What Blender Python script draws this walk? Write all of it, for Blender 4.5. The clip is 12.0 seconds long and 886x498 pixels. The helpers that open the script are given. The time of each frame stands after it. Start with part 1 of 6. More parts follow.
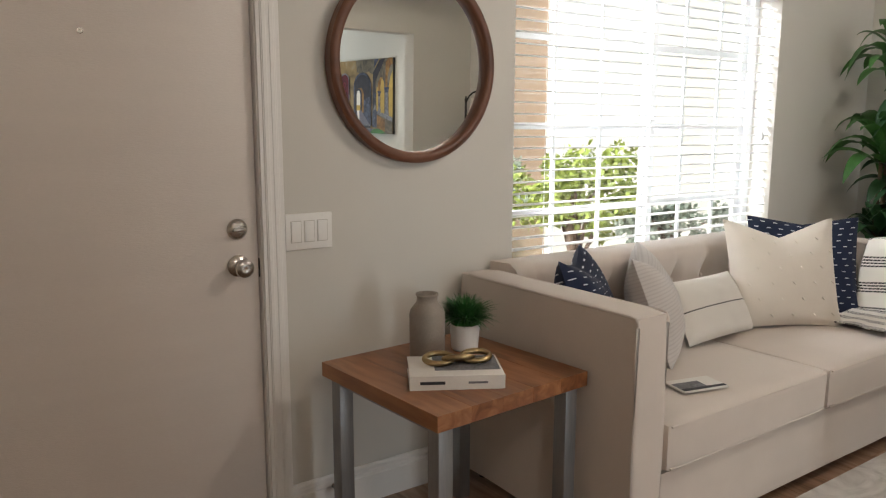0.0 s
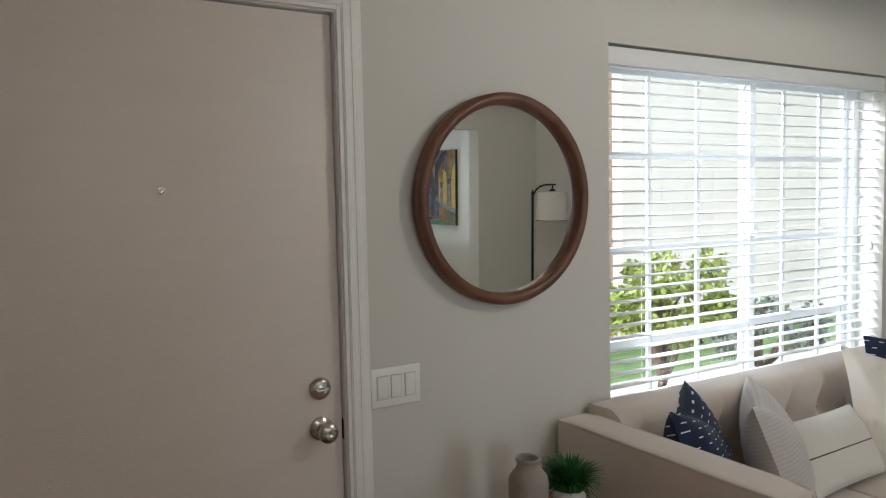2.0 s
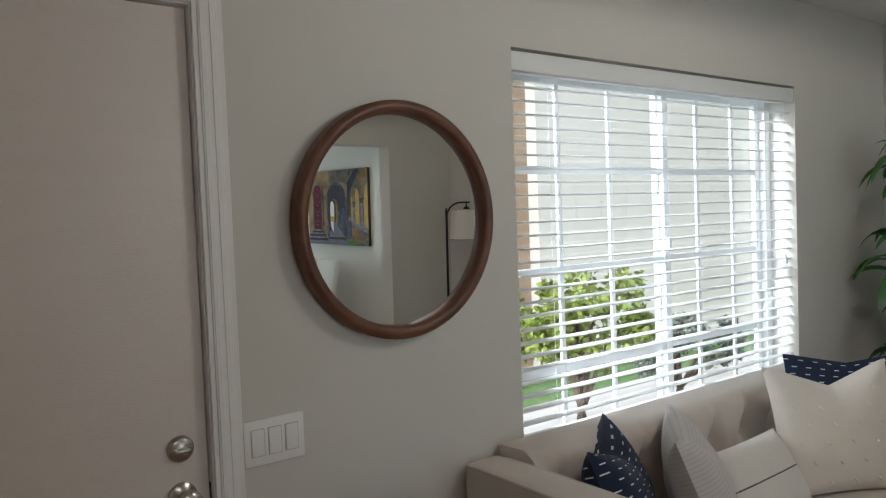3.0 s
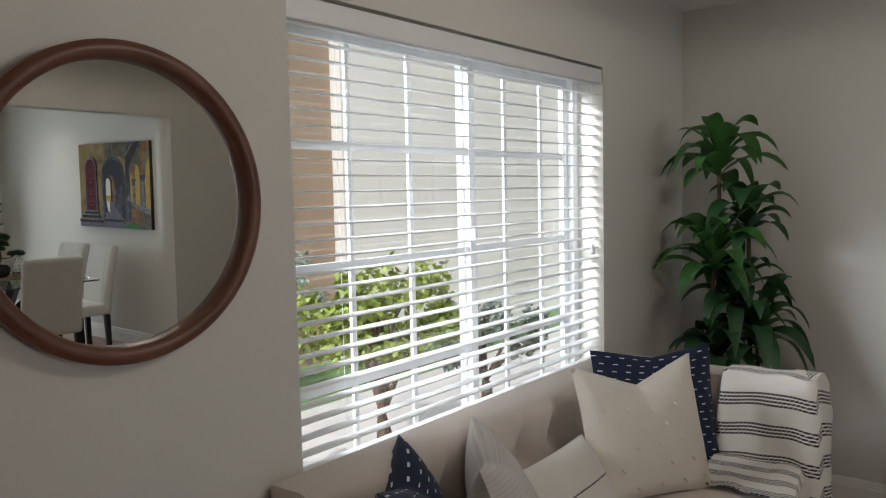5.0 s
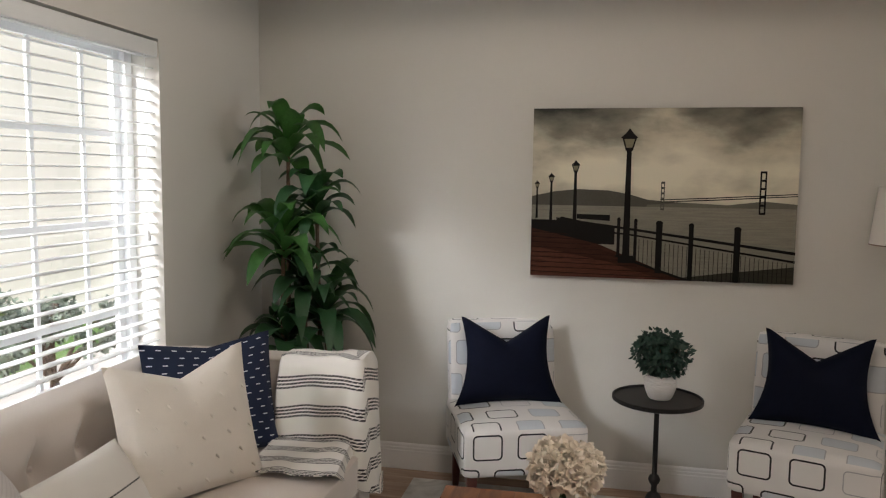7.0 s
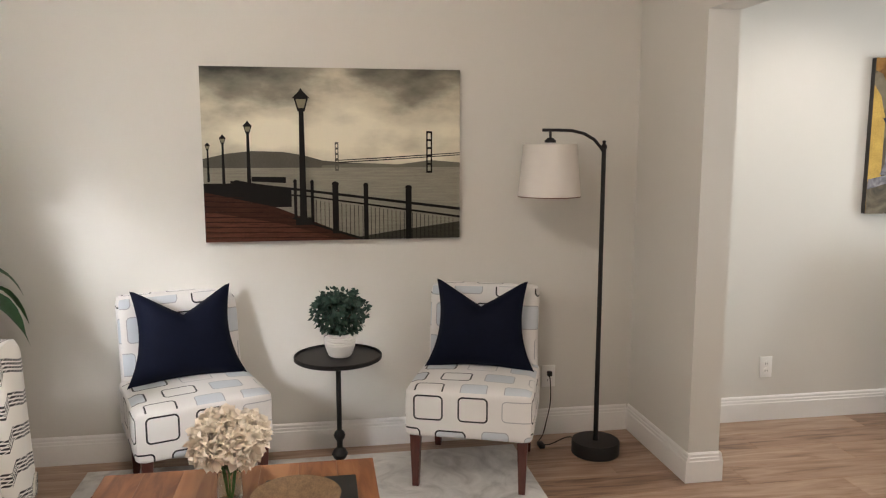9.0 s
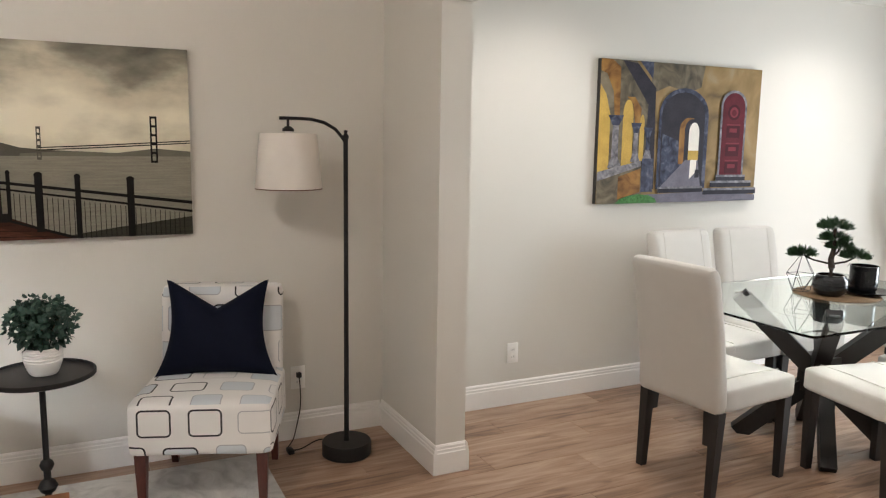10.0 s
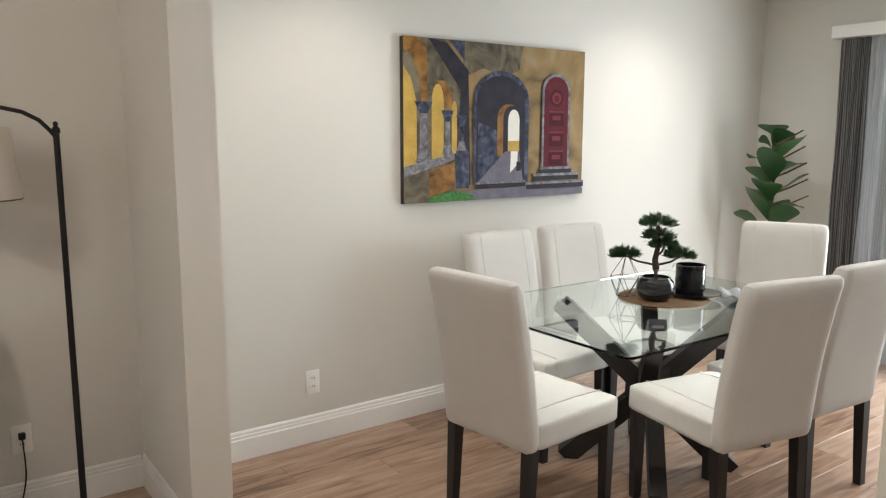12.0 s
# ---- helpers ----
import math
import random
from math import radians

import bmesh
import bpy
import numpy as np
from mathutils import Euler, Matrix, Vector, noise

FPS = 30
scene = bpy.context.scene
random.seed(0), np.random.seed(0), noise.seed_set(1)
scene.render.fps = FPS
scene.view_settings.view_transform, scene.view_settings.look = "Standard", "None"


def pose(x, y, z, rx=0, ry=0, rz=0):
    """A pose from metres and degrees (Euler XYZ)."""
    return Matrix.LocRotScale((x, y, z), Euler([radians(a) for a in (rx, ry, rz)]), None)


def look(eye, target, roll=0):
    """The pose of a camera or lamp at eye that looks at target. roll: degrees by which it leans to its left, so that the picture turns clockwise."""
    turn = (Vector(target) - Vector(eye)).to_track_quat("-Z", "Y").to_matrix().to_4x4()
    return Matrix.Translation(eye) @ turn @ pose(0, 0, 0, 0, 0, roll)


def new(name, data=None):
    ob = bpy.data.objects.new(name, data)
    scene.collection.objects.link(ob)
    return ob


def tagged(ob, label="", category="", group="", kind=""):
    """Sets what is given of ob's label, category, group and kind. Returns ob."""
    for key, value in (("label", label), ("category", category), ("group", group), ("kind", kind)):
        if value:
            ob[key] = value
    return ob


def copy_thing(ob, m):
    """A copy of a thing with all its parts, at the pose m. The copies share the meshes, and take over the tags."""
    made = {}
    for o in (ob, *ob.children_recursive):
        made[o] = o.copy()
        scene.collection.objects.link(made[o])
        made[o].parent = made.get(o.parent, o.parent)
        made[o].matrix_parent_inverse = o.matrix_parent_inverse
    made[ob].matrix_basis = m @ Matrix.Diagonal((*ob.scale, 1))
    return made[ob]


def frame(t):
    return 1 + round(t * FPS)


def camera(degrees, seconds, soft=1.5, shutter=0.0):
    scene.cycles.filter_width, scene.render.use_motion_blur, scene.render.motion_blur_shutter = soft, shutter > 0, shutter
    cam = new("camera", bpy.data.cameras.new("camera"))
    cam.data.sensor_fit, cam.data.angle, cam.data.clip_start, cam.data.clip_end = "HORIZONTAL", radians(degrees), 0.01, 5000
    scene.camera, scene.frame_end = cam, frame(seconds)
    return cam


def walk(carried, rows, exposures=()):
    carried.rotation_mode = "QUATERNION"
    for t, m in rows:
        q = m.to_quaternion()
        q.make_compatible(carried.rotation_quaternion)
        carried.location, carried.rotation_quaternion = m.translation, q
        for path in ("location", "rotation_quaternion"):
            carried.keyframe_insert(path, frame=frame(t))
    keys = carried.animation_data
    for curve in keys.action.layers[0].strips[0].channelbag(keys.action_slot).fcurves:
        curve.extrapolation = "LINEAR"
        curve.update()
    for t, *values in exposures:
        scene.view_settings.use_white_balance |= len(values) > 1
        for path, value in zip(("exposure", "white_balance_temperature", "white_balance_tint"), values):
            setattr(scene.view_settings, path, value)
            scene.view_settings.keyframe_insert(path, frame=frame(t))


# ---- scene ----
cam = camera(61.2, 12.0, soft=1.2)
PATH = [
    (0, (0.052, 0.066, 1.321), (1.186, 1.682, 1.002), 0.1),
    (0.5, (0.024, 0.089, 1.333), (1.047, 1.785, 1.051), 0.4),
    (1, (0.027, 0.136, 1.4), (0.992, 1.871, 1.163), 0.3),
    (1.5, (0.046, 0.231, 1.495), (1.018, 1.969, 1.308), -0.3),
    (2, (0.073, 0.326, 1.539), (1.102, 2.035, 1.407), -1.2),
    (2.5, (0.131, 0.412, 1.545), (1.276, 2.048, 1.444), -2.3),
    (3, (0.3, 0.505, 1.543), (1.501, 2.101, 1.454), -2.2),
    (3.5, (0.454, 0.557, 1.547), (1.756, 2.072, 1.449), -1.3),
    (3.7, (0.495, 0.575, 1.549), (1.852, 2.04, 1.433), -1.2),
    (5.3, (0.71, 0.781, 1.544), (2.328, 1.945, 1.388), -0.8),
    (5.5, (0.745, 0.746, 1.537), (2.418, 1.83, 1.379), -0.3),
    (6, (0.822, 0.647, 1.513), (2.635, 1.481, 1.377), 0.7),
    (6.5, (0.865, 0.585, 1.542), (2.769, 1.177, 1.38), 0.9),
    (8.3, (0.939, 0.401, 1.513), (2.922, 0.373, 1.259), -0.2),
    (8.5, (0.943, 0.39, 1.515), (2.922, 0.278, 1.252), -0.2),
    (9, (0.954, 0.317, 1.509), (2.908, -0.007, 1.234), 0.0),
    (9.5, (0.984, 0.202, 1.507), (2.883, -0.364, 1.23), 0.7),
    (10, (1.053, 0.08, 1.492), (2.834, -0.782, 1.205), 0.9),
    (10.5, (1.15, -0.061, 1.482), (2.802, -1.145, 1.173), 1.2),
    (11, (1.182, -0.271, 1.487), (2.825, -1.366, 1.169), 2.1),
    (11.5, (1.286, -0.412, 1.484), (2.917, -1.525, 1.169), 1.1),
    (12, (1.394, -0.565, 1.491), (3.001, -1.716, 1.187), 0.1),
]
EXPOSURES = [(0.0, 1.8, 6450, 10), (1.0, 1.75, 6200, 8), (2.0, 1.45, 5900, 6), (2.5, 1.3, 5850, 5), (3.5, 0.95, 5900, 5), (5.5, 0.85, 6250, 10),
             (6.5, 1.05, 6400, 11), (8.5, 2.25, 6450, 13), (9.0, 2.2, 6450, 12), (9.5, 2.25, 6400, 11), (10.5, 2.15, 6350, 11), (12.0, 2.12, 6350, 10)]
walk(cam, [(t, look(eye, target, roll)) for t, eye, target, roll in PATH], EXPOSURES)

# ---- light ----
world = bpy.data.worlds.new("sky")
scene.world = world
world.use_nodes = True
_sky = world.node_tree.nodes.new("ShaderNodeTexSky")
_sky.sky_type, _sky.sun_disc = "NISHITA", False
_sky.sun_elevation, _sky.sun_rotation = radians(48), radians(222)
world.node_tree.nodes["Background"].inputs["Strength"].default_value = 0.05
world.node_tree.links.new(_sky.outputs[0], world.node_tree.nodes["Background"].inputs["Color"])
sun = new("sun", bpy.data.lights.new("sun", "SUN"))
sun.data.energy, sun.data.angle, sun.data.color = 1.9, radians(0.6), (1, 0.97, 0.93)
sun.matrix_world = look((-4.5, -5.0, 7.4), (0, 0, 0))


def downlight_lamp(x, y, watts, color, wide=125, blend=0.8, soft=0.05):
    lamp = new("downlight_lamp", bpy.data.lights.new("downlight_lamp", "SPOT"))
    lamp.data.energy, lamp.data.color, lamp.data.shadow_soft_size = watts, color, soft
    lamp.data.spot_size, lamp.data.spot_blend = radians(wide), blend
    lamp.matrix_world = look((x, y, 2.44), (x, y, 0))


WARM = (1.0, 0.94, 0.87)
# dining spots, unseen: two inferred from wall scallops, the two at x 2.3 added
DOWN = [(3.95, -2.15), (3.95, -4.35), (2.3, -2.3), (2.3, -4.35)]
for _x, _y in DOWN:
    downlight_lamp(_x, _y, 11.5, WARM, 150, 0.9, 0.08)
# unseen fill spots added to brighten the living room and entry
FILL_SPOTS = [(0.4, -0.45), (2.5, 0.55)]
for (_x, _y), _p in zip(FILL_SPOTS, (13.5, 22)):
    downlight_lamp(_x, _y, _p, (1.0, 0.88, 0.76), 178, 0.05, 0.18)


def daylight_fill(name, eye, target, wide, high, watts, color):
    """An added area lamp that stands in for daylight near an opening."""
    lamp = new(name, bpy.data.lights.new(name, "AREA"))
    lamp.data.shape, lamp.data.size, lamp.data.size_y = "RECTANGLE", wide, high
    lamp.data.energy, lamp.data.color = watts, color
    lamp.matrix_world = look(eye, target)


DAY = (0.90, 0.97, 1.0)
# added outside, beyond view, to throw the bright patch on the east wall
daylight_fill("north_window_daylight", (-1.0, 5.0, 3.75), (2.8, 2.3, 1.4), 1.1, 0.9, 260, (0.95, 0.97, 1.0))
# added on the room side of the sheer, in place of daylight there
daylight_fill("glass_door_daylight", (2.62, -5.56, 1.05), (2.75, 0, 1.0), 1.1, 1.9, 20, DAY)


# ---- materials ----
def mat(name, color, rough=0.6, metal=0.0, vary=0.08, scale=12.0, fine=180.0, bump=0.15, stretch=(1, 1, 1), rand=0.0, sheen=0.0):
    """Base colour with broad stains and fine grain, and a fine relief."""
    m = bpy.data.materials.new(name)
    m.use_nodes = True
    nt = m.node_tree
    b = nt.nodes["Principled BSDF"]
    b.inputs["Roughness"].default_value, b.inputs["Metallic"].default_value = rough, metal
    b.inputs["Sheen Weight"].default_value = sheen
    tc = nt.nodes.new("ShaderNodeTexCoord")
    mp = nt.nodes.new("ShaderNodeMapping")
    mp.inputs["Scale"].default_value = stretch
    nt.links.new(tc.outputs["Object"], mp.inputs["Vector"])
    n1, n2 = nt.nodes.new("ShaderNodeTexNoise"), nt.nodes.new("ShaderNodeTexNoise")
    n1.inputs["Scale"].default_value, n2.inputs["Scale"].default_value = scale, fine
    n1.inputs["Detail"].default_value, n2.inputs["Detail"].default_value = 4, 3
    for n in (n1, n2):
        nt.links.new(mp.outputs[0], n.inputs["Vector"])
    add = nt.nodes.new("ShaderNodeMath")
    add.operation = "ADD"
    nt.links.new(n1.outputs["Fac"], add.inputs[0])
    nt.links.new(n2.outputs["Fac"], add.inputs[1])
    fac = add.outputs[0]
    if rand:
        info = nt.nodes.new("ShaderNodeObjectInfo")
        mul = nt.nodes.new("ShaderNodeMath")
        mul.operation, mul.inputs[1].default_value = "MULTIPLY_ADD", rand
        nt.links.new(info.outputs["Random"], mul.inputs[0])
        nt.links.new(fac, mul.inputs[2])
        fac = mul.outputs[0]
    rng = nt.nodes.new("ShaderNodeMapRange")
    rng.inputs["From Min"].default_value, rng.inputs["From Max"].default_value = 0.6, 1.4 + rand
    rng.inputs["To Min"].default_value, rng.inputs["To Max"].default_value = 1 - vary, 1 + vary
    nt.links.new(fac, rng.inputs["Value"])
    mix = nt.nodes.new("ShaderNodeVectorMath")
    mix.operation = "SCALE"
    mix.inputs[0].default_value = color
    nt.links.new(rng.outputs[0], mix.inputs["Scale"])
    nt.links.new(mix.outputs[0], b.inputs["Base Color"])
    if bump:
        bp = nt.nodes.new("ShaderNodeBump")
        bp.inputs["Strength"].default_value, bp.inputs["Distance"].default_value = bump, 0.002
        nt.links.new(n2.outputs["Fac"], bp.inputs["Height"])
        nt.links.new(bp.outputs[0], b.inputs["Normal"])
    return m


def ramp_mat(name, stops, rough, scale, stretch, bump=0.1, rand=0.0, source="NOISE", distortion=1.0):
    """Noise or wave grain through a colour ramp, each object shifted by its own random number."""
    m = bpy.data.materials.new(name)
    m.use_nodes = True
    nt = m.node_tree
    b = nt.nodes["Principled BSDF"]
    b.inputs["Roughness"].default_value = rough
    tc = nt.nodes.new("ShaderNodeTexCoord")
    mp = nt.nodes.new("ShaderNodeMapping")
    mp.inputs["Scale"].default_value = stretch
    nt.links.new(tc.outputs["Object"], mp.inputs["Vector"])
    info = nt.nodes.new("ShaderNodeObjectInfo")
    off = nt.nodes.new("ShaderNodeVectorMath")
    off.operation = "MULTIPLY_ADD"
    off.inputs[1].default_value = (37, 53, 11)
    nt.links.new(info.outputs["Random"], off.inputs[0])
    nt.links.new(mp.outputs[0], off.inputs[2])
    n = nt.nodes.new("ShaderNodeTexNoise")
    n.inputs["Scale"].default_value, n.inputs["Detail"].default_value, n.inputs["Distortion"].default_value = scale, 6, distortion
    nt.links.new(off.outputs[0], n.inputs["Vector"])
    ad = nt.nodes.new("ShaderNodeMath")
    ad.operation, ad.inputs[1].default_value = "MULTIPLY_ADD", rand
    nt.links.new(info.outputs["Random"], ad.inputs[0])
    sub = nt.nodes.new("ShaderNodeMath")
    sub.operation, sub.inputs[1].default_value = "SUBTRACT", rand / 2
    nt.links.new(n.outputs["Fac"], sub.inputs[0])
    nt.links.new(sub.outputs[0], ad.inputs[2])
    r = nt.nodes.new("ShaderNodeValToRGB")
    r.color_ramp.elements[0].position, r.color_ramp.elements[0].color = stops[0][0], (*stops[0][1], 1)
    r.color_ramp.elements[1].position, r.color_ramp.elements[1].color = stops[-1][0], (*stops[-1][1], 1)
    for p, c in stops[1:-1]:
        r.color_ramp.elements.new(p).color = (*c, 1)
    nt.links.new(ad.outputs[0], r.inputs[0])
    nt.links.new(r.outputs[0], b.inputs["Base Color"])
    if bump:
        bp = nt.nodes.new("ShaderNodeBump")
        bp.inputs["Strength"].default_value, bp.inputs["Distance"].default_value = bump, 0.002
        nt.links.new(n.outputs["Fac"], bp.inputs["Height"])
        nt.links.new(bp.outputs[0], b.inputs["Normal"])
    return m


class Nodes:
    """Short hand for arithmetic on node sockets."""

    def __init__(self, m):
        self.nt = m.node_tree

    def op(self, kind, a, b=0.0, c=0.0):
        n = self.nt.nodes.new("ShaderNodeMath")
        n.operation = kind
        for k, v in enumerate((a, b, c)):
            if isinstance(v, (int, float)):
                n.inputs[k].default_value = v
            else:
                self.nt.links.new(v, n.inputs[k])
        return n.outputs[0]

    def uv(self):
        n = self.nt.nodes.new("ShaderNodeUVMap")
        n.uv_map = "UVMap"
        s = self.nt.nodes.new("ShaderNodeSeparateXYZ")
        self.nt.links.new(n.outputs[0], s.inputs[0])
        return s.outputs[0], s.outputs[1]

    def mix(self, fac, a, b):
        n = self.nt.nodes.new("ShaderNodeMix")
        n.data_type = "RGBA"
        for k, v in ((0, fac), (6, a), (7, b)):
            if isinstance(v, tuple):
                n.inputs[k].default_value = (*v, 1)
            elif isinstance(v, float):
                n.inputs[k].default_value = v
            else:
                self.nt.links.new(v, n.inputs[k])
        return n.outputs[2]

    def hash(self, a, b):
        c = self.nt.nodes.new("ShaderNodeCombineXYZ")
        self.nt.links.new(a, c.inputs[0])
        self.nt.links.new(b, c.inputs[1])
        n = self.nt.nodes.new("ShaderNodeTexWhiteNoise")
        n.noise_dimensions = "2D"
        self.nt.links.new(c.outputs[0], n.inputs["Vector"])
        return n.outputs["Value"]

    def noise(self, scale, detail=3):
        tc = self.nt.nodes.new("ShaderNodeTexCoord")
        n = self.nt.nodes.new("ShaderNodeTexNoise")
        n.inputs["Scale"].default_value, n.inputs["Detail"].default_value = scale, detail
        self.nt.links.new(tc.outputs["Object"], n.inputs["Vector"])
        return n.outputs["Fac"]

    def finish(self, color, rough, bump_from=None, bump=0.3, sheen=0.0):
        b = self.nt.nodes["Principled BSDF"]
        b.inputs["Roughness"].default_value = rough
        b.inputs["Sheen Weight"].default_value = sheen
        self.nt.links.new(color, b.inputs["Base Color"])
        if bump_from is not None:
            bp = self.nt.nodes.new("ShaderNodeBump")
            bp.inputs["Strength"].default_value, bp.inputs["Distance"].default_value = bump, 0.003
            self.nt.links.new(bump_from, bp.inputs["Height"])
            self.nt.links.new(bp.outputs[0], b.inputs["Normal"])


def node_mat(name):
    m = bpy.data.materials.new(name)
    m.use_nodes = True
    return m, Nodes(m)


def block_print():
    """Off-white cotton printed with rounded frames, black, grey or filled pale blue."""
    m, k = node_mat("block_print_fabric")
    u, v = k.uv()
    row = k.op("FLOOR", k.op("DIVIDE", v, 0.150))
    us = k.op("ADD", k.op("DIVIDE", u, 0.195), k.op("MULTIPLY", k.op("MODULO", row, 2.0), 0.5))
    col = k.op("FLOOR", us)
    px = k.op("MULTIPLY", k.op("SUBTRACT", k.op("FRACT", us), 0.5), 0.195)
    py = k.op("MULTIPLY", k.op("SUBTRACT", k.op("FRACT", k.op("DIVIDE", v, 0.150)), 0.5), 0.150)
    h = k.hash(col, row)
    h2 = k.hash(row, col)
    qx = k.op("MAXIMUM", k.op("SUBTRACT", k.op("ABSOLUTE", px), k.op("MULTIPLY_ADD", h2, 0.016, 0.037)), 0.0)
    qy = k.op("MAXIMUM", k.op("SUBTRACT", k.op("ABSOLUTE", py), k.op("MULTIPLY_ADD", h2, -0.018, 0.042)), 0.0)
    d = k.op("SUBTRACT", k.op("SQRT", k.op("ADD", k.op("MULTIPLY", qx, qx), k.op("MULTIPLY", qy, qy))), 0.018)
    fill = k.op("MULTIPLY", k.op("LESS_THAN", d, 0.0), k.op("GREATER_THAN", h, 0.5))
    line = k.op("LESS_THAN", k.op("ABSOLUTE", d), 0.0036)
    grey = k.op("LESS_THAN", k.op("ABSOLUTE", d), 0.0022)
    base = k.mix(k.noise(9.0), (0.74, 0.71, 0.69), (0.83, 0.81, 0.79))
    c = k.mix(k.op("MULTIPLY", fill, 0.75), base, (0.52, 0.58, 0.64))
    c = k.mix(k.op("MULTIPLY", grey, 0.8), c, (0.36, 0.36, 0.38))
    c = k.mix(k.op("MULTIPLY", line, k.op("LESS_THAN", k.op("ABSOLUTE", k.op("SUBTRACT", h, 0.38)), 0.24)), c, (0.018, 0.017, 0.020))
    k.finish(c, 0.85, k.noise(420.0, 2), 0.25, 0.2)
    return m


def stitched(name, base, thread, step_u, step_v, dash, width):
    """Cloth with short running stitches."""
    m, k = node_mat(name)
    u, v = k.uv()
    row = k.op("FLOOR", k.op("DIVIDE", v, step_v))
    us = k.op("ADD", k.op("DIVIDE", u, step_u), k.op("MULTIPLY", k.hash(row, row), 1.0))
    on = k.op("MULTIPLY", k.op("LESS_THAN", k.op("FRACT", us), dash),
              k.op("LESS_THAN", k.op("ABSOLUTE", k.op("SUBTRACT", k.op("FRACT", k.op("DIVIDE", v, step_v)), 0.5)), width))
    c = k.mix(k.noise(14.0), tuple(q * 0.8 for q in base), tuple(min(1, q * 1.2) for q in base))
    k.finish(k.mix(on, c, thread), 0.9, k.noise(500.0, 2), 0.3, 0.1)
    return m


def banded(name, base, thread, period, offset, bands, pitch, width, broken):
    """Woven cloth with groups of dark lines across it, by the second coordinate."""
    m, k = node_mat(name)
    u, v = k.uv()
    f = k.op("MULTIPLY", k.op("FRACT", k.op("DIVIDE", k.op("ADD", v, offset), period)), period)
    wave = k.op("MULTIPLY_ADD", k.op("SINE", k.op("MULTIPLY", u, 500.0)), 0.0012 * broken, f)
    inside = k.op("LESS_THAN", wave, bands * pitch)
    line = k.op("LESS_THAN", k.op("FRACT", k.op("DIVIDE", wave, pitch)), width)
    gate = k.op("GREATER_THAN", k.op("SINE", k.op("MULTIPLY_ADD", u, 420.0, k.op("MULTIPLY", v, 300.0))), -0.6 * broken - (1 - broken))
    on = k.op("MULTIPLY", k.op("MULTIPLY", inside, line), gate)
    c = k.mix(k.noise(10.0), tuple(q * 0.92 for q in base), base)
    k.finish(k.mix(on, c, thread), 0.9, k.noise(330.0, 2), 0.5, 0.2)
    return m


def glass_mat(name, color, rough=0.0):
    m = bpy.data.materials.new(name)
    m.use_nodes = True
    b = m.node_tree.nodes["Principled BSDF"]
    b.inputs["Base Color"].default_value = (*color, 1)
    b.inputs["Transmission Weight"].default_value, b.inputs["Roughness"].default_value, b.inputs["IOR"].default_value = 1.0, rough, 1.45
    return m


WALL = mat("wall_paint", (0.675, 0.653, 0.603), 0.75, vary=0.015, scale=1.3, fine=260, bump=0.12)
CEIL = mat("ceiling_paint", (0.80, 0.79, 0.76), 0.85, vary=0.02, scale=2, fine=160, bump=0.3)
TRIM = mat("white_trim", (0.86, 0.845, 0.82), 0.38, vary=0.02, scale=4, fine=90, bump=0.04)
DOORP = mat("door_paint", (0.74, 0.68, 0.635), 0.42, vary=0.03, scale=3, fine=60, bump=0.3, stretch=(1, 1, 6))
VINYL = mat("white_vinyl", (0.82, 0.84, 0.85), 0.4, vary=0.02, scale=6, bump=0.03)
SLAT = mat("blind_slat", (0.84, 0.85, 0.84), 0.45, vary=0.02, scale=8, fine=120, bump=0.05, stretch=(0.2, 1, 1))
NICKEL = mat("satin_nickel", (0.52, 0.49, 0.45), 0.26, 1.0, vary=0.08, scale=30, bump=0.02)
STEEL = mat("brushed_grey_steel", (0.30, 0.31, 0.32), 0.42, 0.7, vary=0.12, scale=6, fine=200, bump=0.08, stretch=(1, 1, 0.1))
BLACKM = mat("black_metal", (0.012, 0.011, 0.011), 0.45, 0.3, vary=0.2, scale=20, bump=0.08)
BLACKC = mat("black_ceramic", (0.010, 0.010, 0.012), 0.12, vary=0.2, scale=20, fine=70, bump=0.05)
DARKW = mat("espresso_wood", (0.010, 0.008, 0.0075), 0.5, vary=0.35, scale=8, fine=60, bump=0.12, stretch=(3, 3, 0.4))
REDW = mat("mahogany_wood", (0.085, 0.022, 0.016), 0.35, vary=0.3, scale=8, fine=60, bump=0.1, stretch=(3, 3, 0.4))
SOFA = mat("greige_linen", (0.655, 0.58, 0.52), 0.92, vary=0.05, scale=7, fine=420, bump=0.35, sheen=0.3)
LINEN = mat("ivory_linen", (0.555, 0.535, 0.50), 0.9, vary=0.045, scale=9, fine=480, bump=0.3, sheen=0.2)
# thread of the chair seams, also the painted shade round the switch rockers
SEAM_GAP = mat("seam_thread", (0.57, 0.545, 0.50), 0.9, vary=0.1)
NAVY = mat("navy_velvet", (0.004, 0.006, 0.017), 0.75, vary=0.25, scale=10, fine=300, bump=0.25)
NAVY.node_tree.nodes["Principled BSDF"].inputs["Specular IOR Level"].default_value = 0.12
CREAM = mat("cream_cotton", (0.74, 0.68, 0.60), 0.92, vary=0.05, scale=12, fine=380, bump=0.4, sheen=0.2)
GREYF = banded("grey_ribbed_cloth", (0.58, 0.54, 0.51), (0.50, 0.46, 0.435), 0.014, 0.0, 1, 0.014, 0.35, 0.0)
LUMBAR = banded("lumbar_cloth", (0.74, 0.70, 0.64), (0.02, 0.02, 0.022), 0.185, 0.06, 1, 0.006, 0.9, 0.2)
THROW = banded("striped_throw_cloth", (0.80, 0.76, 0.70), (0.03, 0.027, 0.027), 0.118, 0.05, 4, 0.0135, 0.60, 0.25)
